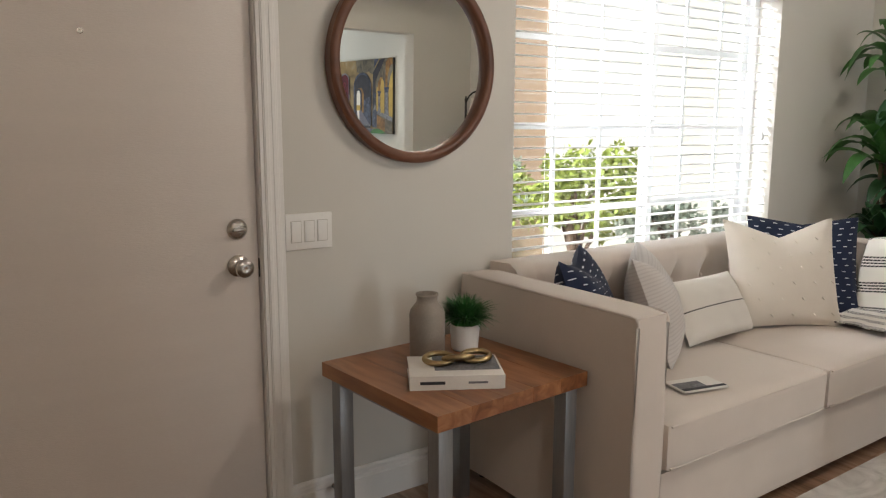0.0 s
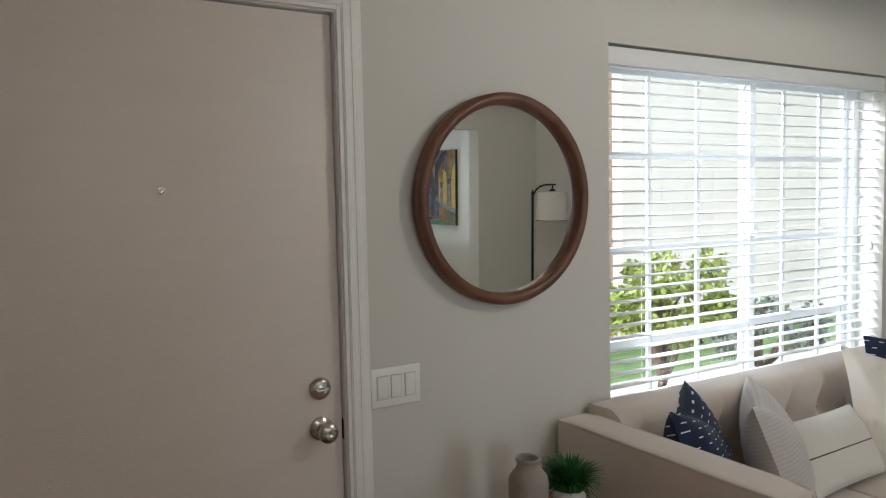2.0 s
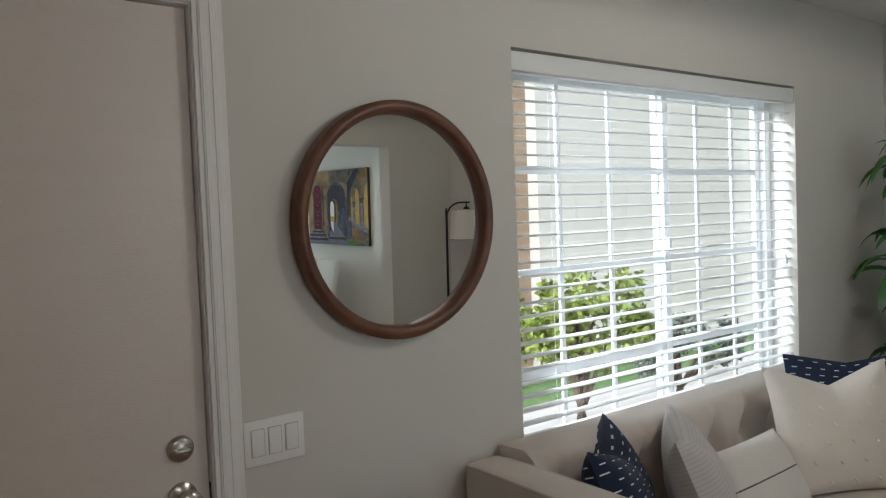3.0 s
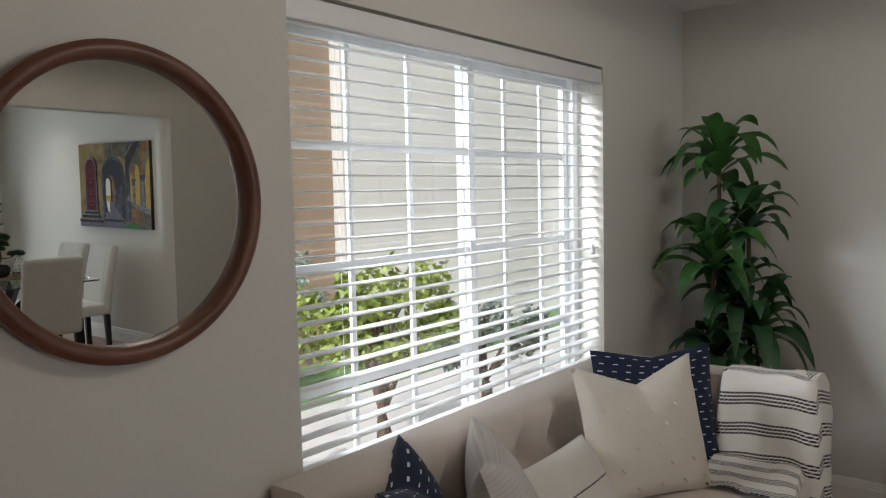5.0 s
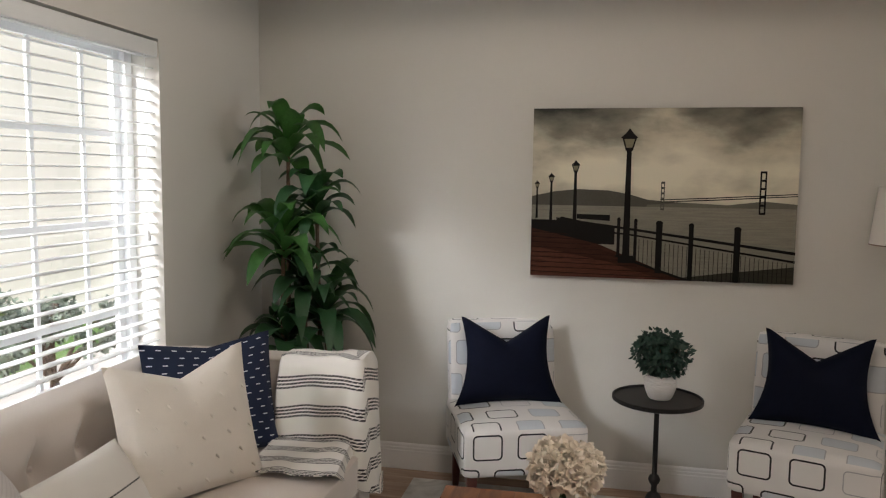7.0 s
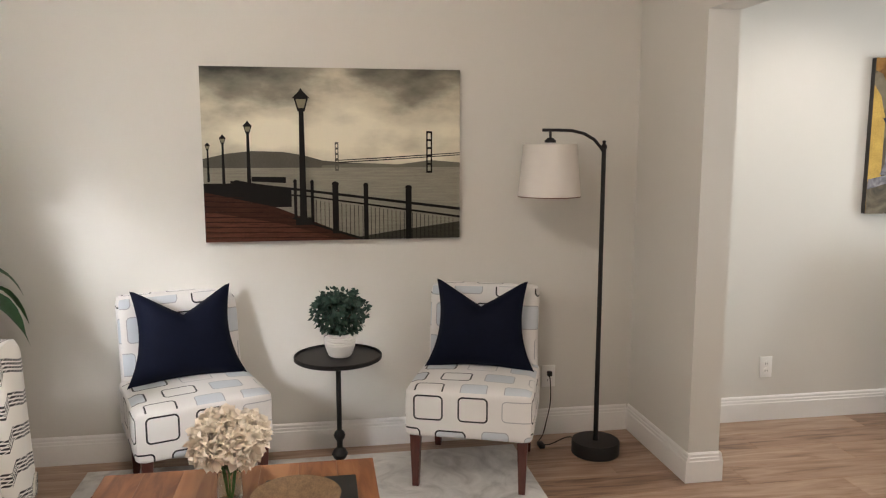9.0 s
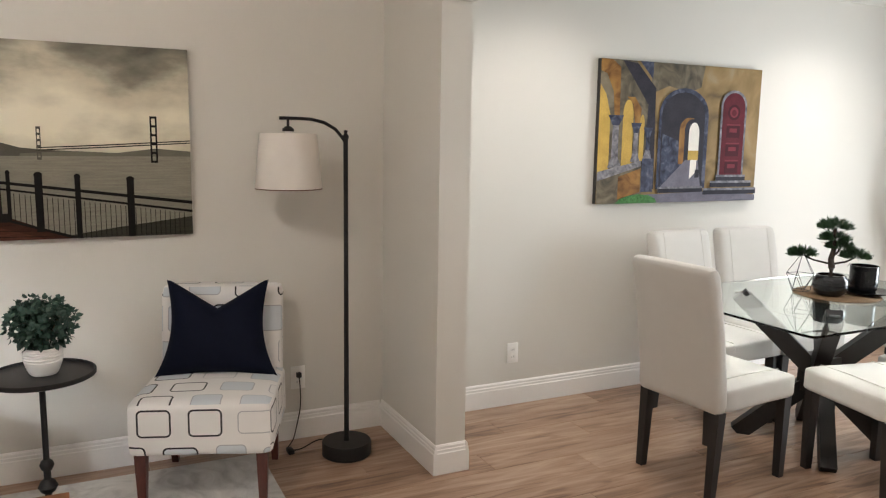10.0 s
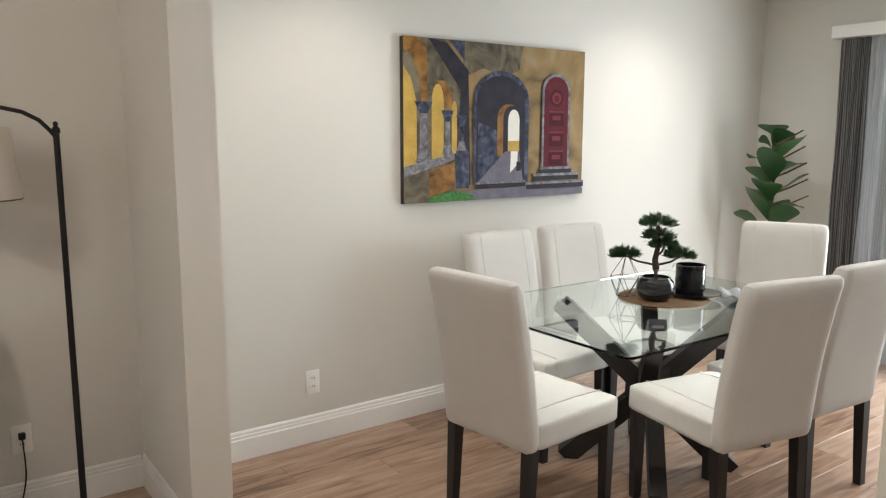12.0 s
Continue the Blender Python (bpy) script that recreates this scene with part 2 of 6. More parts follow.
DOTS = stitched("navy_stitched_cloth", (0.007, 0.015, 0.046), (0.70, 0.72, 0.76), 0.055, 0.030, 0.34, 0.07)
PRINT = block_print()
WALNUT = ramp_mat("walnut_frame", [(0.3, (0.085, 0.034, 0.018)), (0.55, (0.15, 0.06, 0.032)), (0.75, (0.22, 0.10, 0.055))], 0.4, 5, (1, 1, 6), 0.06)
OAKT = ramp_mat("table_wood", [(0.28, (0.15, 0.052, 0.020)), (0.5, (0.29, 0.115, 0.045)), (0.72, (0.42, 0.20, 0.09))], 0.38, 3.0, (1.0, 7, 7), 0.08, rand=0.35)
OAKY = ramp_mat("side_table_wood", [(0.28, (0.17, 0.062, 0.024)), (0.5, (0.29, 0.115, 0.045)), (0.72, (0.40, 0.185, 0.08))], 0.34, 3.0, (7, 1.0, 7), 0.08, rand=0.22)
PLANK = ramp_mat("floor_plank_wood", [(0.22, (0.13, 0.068, 0.040)), (0.42, (0.30, 0.183, 0.118)), (0.6, (0.39, 0.265, 0.185)), (0.82, (0.50, 0.365, 0.27))], 0.3, 3.2, (9, 0.9, 1), 0.05, rand=0.22)
SUBF = mat("joint_shadow_board", (0.10, 0.055, 0.035), 0.8)
RUGM = ramp_mat("pale_rug_pile", [(0.3, (0.50, 0.485, 0.465)), (0.5, (0.66, 0.645, 0.62)), (0.7, (0.78, 0.765, 0.74))], 0.95, 5, (1, 1, 1), 0.6, distortion=2.5)
POTW = mat("white_ceramic", (0.78, 0.76, 0.73), 0.4, vary=0.03, scale=20, bump=0.05)
STONEW = mat("taupe_stoneware", (0.30, 0.262, 0.225), 0.65, vary=0.10, scale=25, fine=160, bump=0.2)
BRASS = mat("antique_brass", (0.40, 0.29, 0.15), 0.3, 1.0, vary=0.2, scale=30, bump=0.06)
PAPER = mat("white_paper", (0.78, 0.75, 0.70), 0.7, vary=0.04, scale=30, bump=0.05)
INK = mat("grey_print", (0.19, 0.19, 0.20), 0.6, vary=0.5, scale=22, bump=0.0)
INKD = mat("dark_ink", (0.03, 0.03, 0.035), 0.6, vary=0.2)
LEAFD = mat("dark_leaf", (0.020, 0.062, 0.022), 0.42, vary=0.45, scale=16, fine=90, bump=0.12, rand=0.3)
LEAFB = mat("bright_leaf", (0.045, 0.13, 0.030), 0.42, vary=0.4, scale=16, fine=90, bump=0.12)
LEAFG = mat("grass_blade", (0.035, 0.14, 0.030), 0.5, vary=0.5, scale=40, bump=0.0)
LEAFT = mat("eucalyptus_leaf", (0.022, 0.058, 0.040), 0.55, vary=0.5, scale=40, bump=0.05)
MOSS = mat("bonsai_needle", (0.022, 0.060, 0.018), 0.7, vary=0.5, scale=40, bump=0.05)
CANE = mat("plant_cane", (0.12, 0.075, 0.045), 0.8, vary=0.3, scale=30, fine=90, bump=0.4)
BARK = mat("bonsai_bark", (0.035, 0.022, 0.015), 0.85, vary=0.4, scale=40, fine=160, bump=0.5)
SOIL = mat("potting_soil", (0.03, 0.022, 0.016), 0.95, vary=0.4, scale=60, bump=0.6)
PETAL = mat("ivory_petal", (0.90, 0.81, 0.69), 0.7, vary=0.06, scale=40, bump=0.05)
SHADE = mat("linen_shade", (0.90, 0.86, 0.81), 0.9, vary=0.03, scale=20, fine=500, bump=0.2)
RATTAN = mat("woven_rattan", (0.20, 0.125, 0.065), 0.75, vary=0.4, scale=60, fine=240, bump=0.6)
PLATE = mat("outlet_plastic", (0.88, 0.87, 0.84), 0.35, vary=0.01, bump=0.0)
NAPKIN = mat("grey_napkin_cloth", (0.42, 0.42, 0.44), 0.9, vary=0.15, scale=50, bump=0.3)
CANVAS_EDGE = mat("canvas_edge", (0.03, 0.027, 0.025), 0.7, vary=0.3)
GLASS = glass_mat("window_glass", (1, 1, 1))
TGLASS = glass_mat("table_glass", (0.88, 0.96, 0.93))
MIRROR = mat("mirror_silver", (0.88, 0.90, 0.88), 0.0, 1.0, vary=0.0, bump=0.0)
# sheer stuffs let light through
for _m, _w in ((SHADE, 0.3), (LEAFD, 0.12), (LEAFB, 0.2)):
    _m.node_tree.nodes["Principled BSDF"].inputs["Transmission Weight"].default_value = 0.0
    _o = _m.node_tree.nodes["Material Output"]
    _b = _m.node_tree.nodes["Principled BSDF"]
    _t = _m.node_tree.nodes.new("ShaderNodeBsdfTranslucent")
    _t.inputs["Color"].default_value = (0.95, 0.90, 0.84, 1) if _m is SHADE else (0.12, 0.35, 0.06, 1)
    _x = _m.node_tree.nodes.new("ShaderNodeMixShader")
    _x.inputs[0].default_value = _w
    _m.node_tree.links.new(_b.outputs[0], _x.inputs[1])
    _m.node_tree.links.new(_t.outputs[0], _x.inputs[2])
    _m.node_tree.links.new(_x.outputs[0], _o.inputs[0])


# ---- building helpers ----
def box(bm, x0, x1, y0, y1, z0, z1, bevel=0.0, seg=2):
    m = Matrix.Translation(((x0 + x1) / 2, (y0 + y1) / 2, (z0 + z1) / 2)) @ Matrix.Diagonal((x1 - x0, y1 - y0, z1 - z0, 1))
    r = bmesh.ops.create_cube(bm, size=1, matrix=m)
    if bevel:
        es = list({e for v in r["verts"] for e in v.link_edges})
        bmesh.ops.bevel(bm, geom=es, offset=bevel, segments=seg, profile=0.5, affect="EDGES")
    return bm


def cyl(bm, p0, p1, r0, r1=None, n=16):
    p0, p1 = Vector(p0), Vector(p1)
    d = p1 - p0
    m = Matrix.Translation((p0 + p1) / 2) @ d.to_track_quat("Z", "Y").to_matrix().to_4x4()
    bmesh.ops.create_cone(bm, cap_ends=True, segments=n, radius1=r0, radius2=r0 if r1 is None else r1, depth=d.length, matrix=m)
    return bm


def beam(bm, p0, p1, a, b, a1=None, b1=None):
    """A square bar between two points, a by b thick."""
    p0, p1 = Vector(p0), Vector(p1)
    q = (p1 - p0).to_track_quat("Z", "Y").to_matrix()
    vs = []
    for p, s, t in ((p0, a, b), (p1, a1 or a, b1 or b)):
        vs += [bm.verts.new(p + q @ Vector((i * s / 2, j * t / 2, 0))) for i, j in ((-1, -1), (1, -1), (1, 1), (-1, 1))]
    for f in ((3, 2, 1, 0), (4, 5, 6, 7), (0, 1, 5, 4), (1, 2, 6, 5), (2, 3, 7, 6), (3, 0, 4, 7)):
        bm.faces.new([vs[i] for i in f])
    return bm


def tube(bm, pts, r, n=8, r1=None):
    pts = [Vector(p) for p in pts]
    rings = []
    for i, p in enumerate(pts):
        d = (pts[min(i + 1, len(pts) - 1)] - pts[max(i - 1, 0)]).normalized()
        q = d.to_track_quat("Z", "Y").to_matrix()
        rr = r if r1 is None else r + (r1 - r) * i / (len(pts) - 1)
        rings.append([bm.verts.new(p + q @ Vector((rr * math.cos(a * math.tau / n), rr * math.sin(a * math.tau / n), 0))) for a in range(n)])
    for a, b in zip(rings, rings[1:]):
        for i in range(n):
            bm.faces.new((a[i], a[(i + 1) % n], b[(i + 1) % n], b[i]))
    bm.faces.new(rings[0][::-1])
    bm.faces.new(rings[-1])
    return bm


def lathe(bm, prof, n=32, cx=0.0, cy=0.0):
    """A turned body from (radius, height) pairs."""
    rings = [[bm.verts.new((cx + r * math.cos(a * math.tau / n), cy + r * math.sin(a * math.tau / n), z)) for a in range(n)] for r, z in prof]
    for a, b in zip(rings, rings[1:]):
        for i in range(n):
            bm.faces.new((a[i], a[(i + 1) % n], b[(i + 1) % n], b[i]))
    if prof[0][0] > 1e-4:
        bm.faces.new(rings[0][::-1])
    if prof[-1][0] > 1e-4:
        bm.faces.new(rings[-1])
    return bm


def extrude(bm, outline, depth, to3d):
    """A flat shape of (u, v) points given thickness; to3d maps (u, v, d)."""
    a = [bm.verts.new(to3d(u, v, 0)) for u, v in outline]
    b = [bm.verts.new(to3d(u, v, depth)) for u, v in outline]
    n = len(a)
    bm.faces.new(a)
    bm.faces.new(b[::-1])
    for i in range(n):
        bm.faces.new((a[i], b[i], b[(i + 1) % n], a[(i + 1) % n]))
    return bm


def box_uv(bm):
    uv = bm.loops.layers.uv.new("UVMap")
    for f in bm.faces:
        n = f.normal
        ax = max(range(3), key=lambda i: abs(n[i]))
        i, j = ((1, 2), (0, 2), (0, 1))[ax]
        for lp in f.loops:
            lp[uv].uv = (lp.vert.co[i] + 3.0, lp.vert.co[j] + 3.0)


def finish(name, bm, material, smooth=True, sharp=40.0):
    bmesh.ops.recalc_face_normals(bm, faces=bm.faces)
    me = bpy.data.meshes.new(name)
    bm.to_mesh(me)
    bm.free()
    for m in material if isinstance(material, (list, tuple)) else [material]:
        me.materials.append(m)
    if smooth:
        me.shade_smooth()
        me.set_sharp_from_angle(angle=radians(sharp))
    return me


def part(name, bm, material, parent, label="", smooth=True):
    ob = new(name, finish(name, bm, material, smooth))
    ob.parent = parent
    return tagged(ob, label)


def thing(name, label, category, m=None, group="", kind="", bm=None, material=None, smooth=True):
    ob = new(name, finish(name, bm, material, smooth) if bm else None)
    if m is not None:
        ob.matrix_world = m
    return tagged(ob, label, category, group, kind)


B = bmesh.new
XR, YW, YP0, YP1, YD, XL, CZ = 4.6, 2.28, -1.295, -1.442, -5.73, -1.4, 2.46


# ---- shell ----
def wall(name, boxes, label, material=WALL):
    bm = B()
    for b in boxes:
        box(bm, *b)
    return thing(name, label, "wall", kind="structure", bm=bm, material=material, smooth=False)


W0, W1, WZ0, WZ1 = 1.935, 3.68, 0.61, 2.07
wall("wall_north", [(XL, -0.02, YW, YW + 0.16, 0, CZ), (-0.02, 0.934, YW, YW + 0.16, 2.08, CZ), (0.934, W0, YW, YW + 0.16, 0, CZ),
                    (W0, W1, YW, YW + 0.16, 0, WZ0), (W0, W1, YW, YW + 0.16, WZ1, CZ), (W1, XR + 0.16, YW, YW + 0.16, 0, CZ)],
     "greige painted plaster wall around the entry door and window")
wall("wall_east", [(XR, XR + 0.16, YD, YW, 0, CZ)], "greige painted wall behind both large pictures")
wall("wall_partition", [(3.94, XR, YP1, YP0, 0, CZ), (1.70, 3.94, YP1, YP0, 2.07, CZ), (XL, 1.70, YP1, YP0, 0, CZ)],
     "greige partition wall with a wide opening to the dining area")
S0, S1, SZ = 2.05, 3.85, 2.06
wall("wall_south", [(S1, XR + 0.16, YD - 0.16, YD, 0, CZ), (S0, S1, YD - 0.16, YD, SZ, CZ), (XL, S0, YD - 0.16, YD, 0, CZ)],
     "greige painted wall around the sliding glass door")
wall("wall_west", [(XL - 0.16, XL, YD - 0.16, YW + 0.16, 0, CZ)], "greige painted wall at the end of the room")
thing("ceiling", "matt white painted ceiling", "ceiling", kind="structure",
      bm=box(B(), XL - 0.16, XR + 0.16, YD - 0.16, YW + 0.16, CZ, CZ + 0.15), material=CEIL, smooth=False)
floor = thing("floor", "warm brown oak plank floor", "floor", kind="structure",
              bm=box(B(), XL - 0.16, XR + 0.16, YD - 0.16, YW + 0.16, -0.15, -0.012), material=SUBF, smooth=False)


def baseboard(name, x0, y0, x1, y1, nx, ny):
    """A moulded skirting along a wall; nx, ny points into the room."""
    bm = B()
    a, b = Vector((x0, y0, 0)), Vector((x1, y1, 0))
    prof = [(0, 0), (0.016, 0), (0.016, 0.098), (0.0125, 0.102), (0.0125, 0.114), (0.009, 0.118), (0.009, 0.129), (0.004, 0.137), (0, 0.137)]
    n = Vector((nx, ny, 0))
    ra, rb = [[bm.verts.new(p + n * d + Vector((0, 0, z + 0.001))) for d, z in prof] for p in (a, b)]
    k = len(prof)
    for i in range(k):
        bm.faces.new((ra[i], ra[(i + 1) % k], rb[(i + 1) % k], rb[i]))
    bm.faces.new(ra[::-1])
    bm.faces.new(rb)
    return thing(name, "white moulded baseboard", "baseboard", kind="structure", bm=bm, material=TRIM, smooth=False)


G = 0.016
baseboard("baseboard", 0.99, YW, XR, YW, 0, -1)
baseboard("baseboard", XL, YW, -0.09, YW, 0, -1)
baseboard("baseboard", XR, YP0 + G, XR, YW - G, -1, 0)
baseboard("baseboard", 3.94 - G, YP0, XR, YP0, 0, 1)
baseboard("baseboard", 3.94, YP1, 3.94, YP0, -1, 0)
baseboard("baseboard", 3.94 - G, YP1, XR, YP1, 0, -1)
baseboard("baseboard", XR, YD + G, XR, YP1 - G, -1, 0)
baseboard("baseboard", S1 + 0.06, YD, XR, YD, 0, 1)
baseboard("baseboard", XL, YP0, 1.70 + G, YP0, 0, 1)
baseboard("baseboard", 1.70, YP1, 1.70, YP0, 1, 0)


ds = thing("door_stop", "white spring door stop with a black rubber tip", "door stop")
part("spring", tube(B(), [(1.132 + 0.006 * math.cos(i * 0.8), 2.263 - 0.00045 * i, 0.105 + 0.006 * math.sin(i * 0.8)) for i in range(120)], 0.0011, 5), NICKEL, ds)
part("rubber_tip", cyl(B(), (1.132, 2.211, 0.105), (1.132, 2.194, 0.105), 0.0105, 0.009, 16), BLACKM, ds, "black rubber tip")


# entry door
def entry_door():
    d = thing("door_1", "smooth off-white painted entry door, closed", "door", kind="structure",
              bm=box(B(), 0.003, 0.911, 2.302, 2.346, 0.012, 2.058, 0.002), material=DOORP)
    bm = B()
    lathe(bm, [(0.0, 0), (0.032, 0), (0.033, 0.004), (0.029, 0.012), (0.022, 0.016), (0.0, 0.017)], 32)
    bolt = part("deadbolt", bm, NICKEL, d, "satin nickel deadbolt")
    bolt.matrix_world = pose(0.845, 2.302, 1.012, 90)
    bm = B()
    box(bm, -0.019, 0.019, -0.005, 0.005, 0.016, 0.032, 0.003)
    t = part("thumb_turn", bm, NICKEL, bolt)
    t.matrix_parent_inverse = Matrix()
    bm = B()
    lathe(bm, [(0.0, 0), (0.034, 0), (0.034, 0.005), (0.026, 0.011), (0.013, 0.015), (0.012, 0.032), (0.022, 0.040), (0.0285, 0.052), (0.028, 0.064), (0.021, 0.071), (0.008, 0.073), (0.0, 0.070)], 36)
    k = part("door_knob", bm, NICKEL, d, "round satin nickel door knob")
    k.matrix_world = pose(0.845, 2.302, 0.898, 90)
    bm = B()
    lathe(bm, [(0.0, 0), (0.0085, 0), (0.0085, 0.003), (0.005, 0.004), (0.0, 0.002)], 20)
    p = part("peephole", bm, NICKEL, d, "small metal peephole")
    p.matrix_world = pose(0.442, 2.302, 1.575, 90)
    for z in (0.28, 0.95, 1.82):
        bm = cyl(B(), (-0.006, 2.297, z - 0.045), (-0.006, 2.297, z + 0.045), 0.006, n=12)
        part("hinge", bm, NICKEL, d, "steel door hinge")
    part("latch_plate", box(B(), 0.9115, 0.917, 2.299, 2.327, 0.855, 0.915), BLACKM, d, "dark latch plate")


entry_door()
bm = B()
for x0, x1 in ((-0.02, 0.0), (0.914, 0.934)):
    box(bm, x0, x1, 2.281, 2.44, 0, 2.08)
box(bm, 0.0, 0.914, 2.281, 2.44, 2.062, 2.08)
for x0, x1 in ((0.0, 0.012), (0.902, 0.914)):
    box(bm, x0, x1, 2.3475, 2.365, 0, 2.062)
thing("door_jamb", "white painted door jamb", "door frame", kind="structure", bm=bm, material=TRIM, smooth=False)


def casing():
    bm = B()
    for k, (a, b, d) in enumerate(((0.0, 0.074, 0.011), (0.012, 0.060, 0.015), (0.016, 0.030, 0.0172), (0.040, 0.054, 0.0172))):
        o = 0.916
        box(bm, o + a, o + b, YW - d, YW - 0.0005 * k, 0.0, 2.066 + b, 0.0015, 1)
        box(bm, -0.002 - b, -0.002 - a, YW - d, YW - 0.0005 * k, 0.0, 2.066 + b, 0.0015, 1)
        box(bm, -0.002 - a, o + a, YW - d - 0.0003, YW - 0.0005 * k, 2.066 + a, 2.066 + b, 0.0015, 1)
    thing("trim", "white fluted door casing", "trim", kind="structure", bm=bm, material=TRIM, smooth=False)


casing()


# window with muntins and blind
def window():
    w = thing("window_1", "white vinyl sliding window with grid muntins", "window", kind="structure")
    y0, y1 = 2.405, 2.455
    bm = B()
    box(bm, W0, W0 + 0.045, y0, y1, WZ0, WZ1)
    box(bm, W1 - 0.045, W1, y0, y1, WZ0, WZ1)
    box(bm, W0, W1, y0 + 0.001, y1 - 0.001, WZ0, WZ0 + 0.05)
    box(bm, W0, W1, y0 + 0.001, y1 - 0.001, WZ1 - 0.04, WZ1)
    part("window_frame", bm, VINYL, w, smooth=False)
    xm = 2.88
    for k, (a, b, dy) in enumerate(((W0 + 0.045, xm + 0.025, -0.012), (xm - 0.025, W1 - 0.045, 0.014))):
        bm = B()
        yc = 2.43 + dy
        for x0, x1 in ((a, a + 0.038), (b - 0.038, b)):
            box(bm, x0, x1, yc - 0.012, yc + 0.012, WZ0 + 0.05, WZ1 - 0.04)
        for z0, z1 in ((WZ0 + 0.05, WZ0 + 0.085), (WZ1 - 0.075, WZ1 - 0.04)):
            box(bm, a + 0.038, b - 0.038, yc - 0.011, yc + 0.011, z0, z1)
        sash = part("sash", bm, VINYL, w, smooth=False)
        for x in ((2.27, 2.55), (3.15, 3.42))[k]:
            part("muntin", box(B(), x - 0.010, x + 0.010, yc - 0.006, yc + 0.006, WZ0 + 0.085, WZ1 - 0.075), VINYL, sash, smooth=False)
        for z in (0.97, 1.33, 1.69):
            part("muntin", box(B(), a + 0.038, b - 0.038, yc - 0.0075, yc + 0.0075, z - 0.014, z + 0.014), VINYL, sash, smooth=False)
        g = part("pane", box(B(), a + 0.03, b - 0.03, yc - 0.002, yc + 0.002, WZ0 + 0.07, WZ1 - 0.06), GLASS, sash, smooth=False)
        g.visible_shadow = False
    part("latch", box(B(), xm - 0.012, xm + 0.012, 2.385, 2.405, 1.36, 1.41, 0.004), VINYL, w)
    part("window_sill", box(B(), W0 - 0.0, W1, 2.285, 2.405, WZ0, WZ0 + 0.014, 0.002), TRIM, w)


window()


def blind():
    b = thing("window_blind", "white faux-wood venetian blind with open slats", "blind")
    part("valance", box(B(), W0 + 0.003, W1 - 0.003, 2.283, 2.296, 1.998, 2.060, 0.003), SLAT, b, "white valance board")
    part("headrail", box(B(), W0 + 0.006, W1 - 0.006, 2.298, 2.348, 2.020, 2.062, 0.002), SLAT, b)
    me = None
    z = 2.0
    while z > 0.68:
        if me is None:
            bm = B()
            seg = 4
            prof = [(-0.018 + 0.036 * i / seg, 0.0022 * (1 - (2 * i / seg - 1) ** 2)) for i in range(seg + 1)]
            rows = []
            for x in (W0 + 0.008, W1 - 0.008):
                rows.append([bm.verts.new((x, y, q)) for y, q in prof] + [bm.verts.new((x, y, q - 0.0034)) for y, q in reversed(prof)])
            n = len(rows[0])
            for i in range(n):
                bm.faces.new((rows[0][i], rows[0][(i + 1) % n], rows[1][(i + 1) % n], rows[1][i]))
            bm.faces.new(rows[0][::-1])
            bm.faces.new(rows[1])
            me = finish("slat", bm, SLAT)
        s = new("slat", me)
        s.parent = b
        s.matrix_world = pose(0, 2.318, z, 3.0)
        z -= 0.0445
    part("bottom_rail", box(B(), W0 + 0.008, W1 - 0.008, 2.293, 2.343, 0.635, 0.652, 0.003), SLAT, b)
    for x in (W0 + 0.22, (W0 + W1) / 2 - 0.06, W1 - 0.22):
        for y in (2.294, 2.342):
            part("cord", cyl(B(), (x, y, 0.65), (x, y, 2.03), 0.0009, n=6), SLAT, b)
    part("tilt_cord", cyl(B(), (W1 - 0.09, 2.287, 1.30), (W1 - 0.09, 2.287, 2.02), 0.0012, n=6), SLAT, b)
    bm = lathe(B(), [(0.002, 0), (0.009, 0.006), (0.009, 0.03), (0.003, 0.045)], 12)
    t = part("tassel", bm, SLAT, b)
    t.matrix_world = pose(W1 - 0.09, 2.287, 1.26)


blind()


# sliding glass door, curtain and its rail
def slider():
    w = thing("door_2", "white framed sliding glass patio door", "door", kind="structure")
    for x0, x1, yc in ((S0, 2.98, YD - 0.06), (2.92, S1, YD - 0.10)):
        bm = B()
        for a, b in ((x0, x0 + 0.06), (x1 - 0.06, x1)):
            box(bm, a, b, yc - 0.018, yc + 0.018, 0.0, SZ)
        box(bm, x0 + 0.06, x1 - 0.06, yc - 0.017, yc + 0.017, 0.0, 0.08)
        box(bm, x0 + 0.06, x1 - 0.06, yc - 0.017, yc + 0.017, SZ - 0.07, SZ)
        s = part("sash", bm, VINYL, w, smooth=False)
        g = part("pane", box(B(), x0 + 0.05, x1 - 0.05, yc - 0.003, yc + 0.003, 0.07, SZ - 0.06), GLASS, s, smooth=False)
        g.visible_shadow = False


slider()


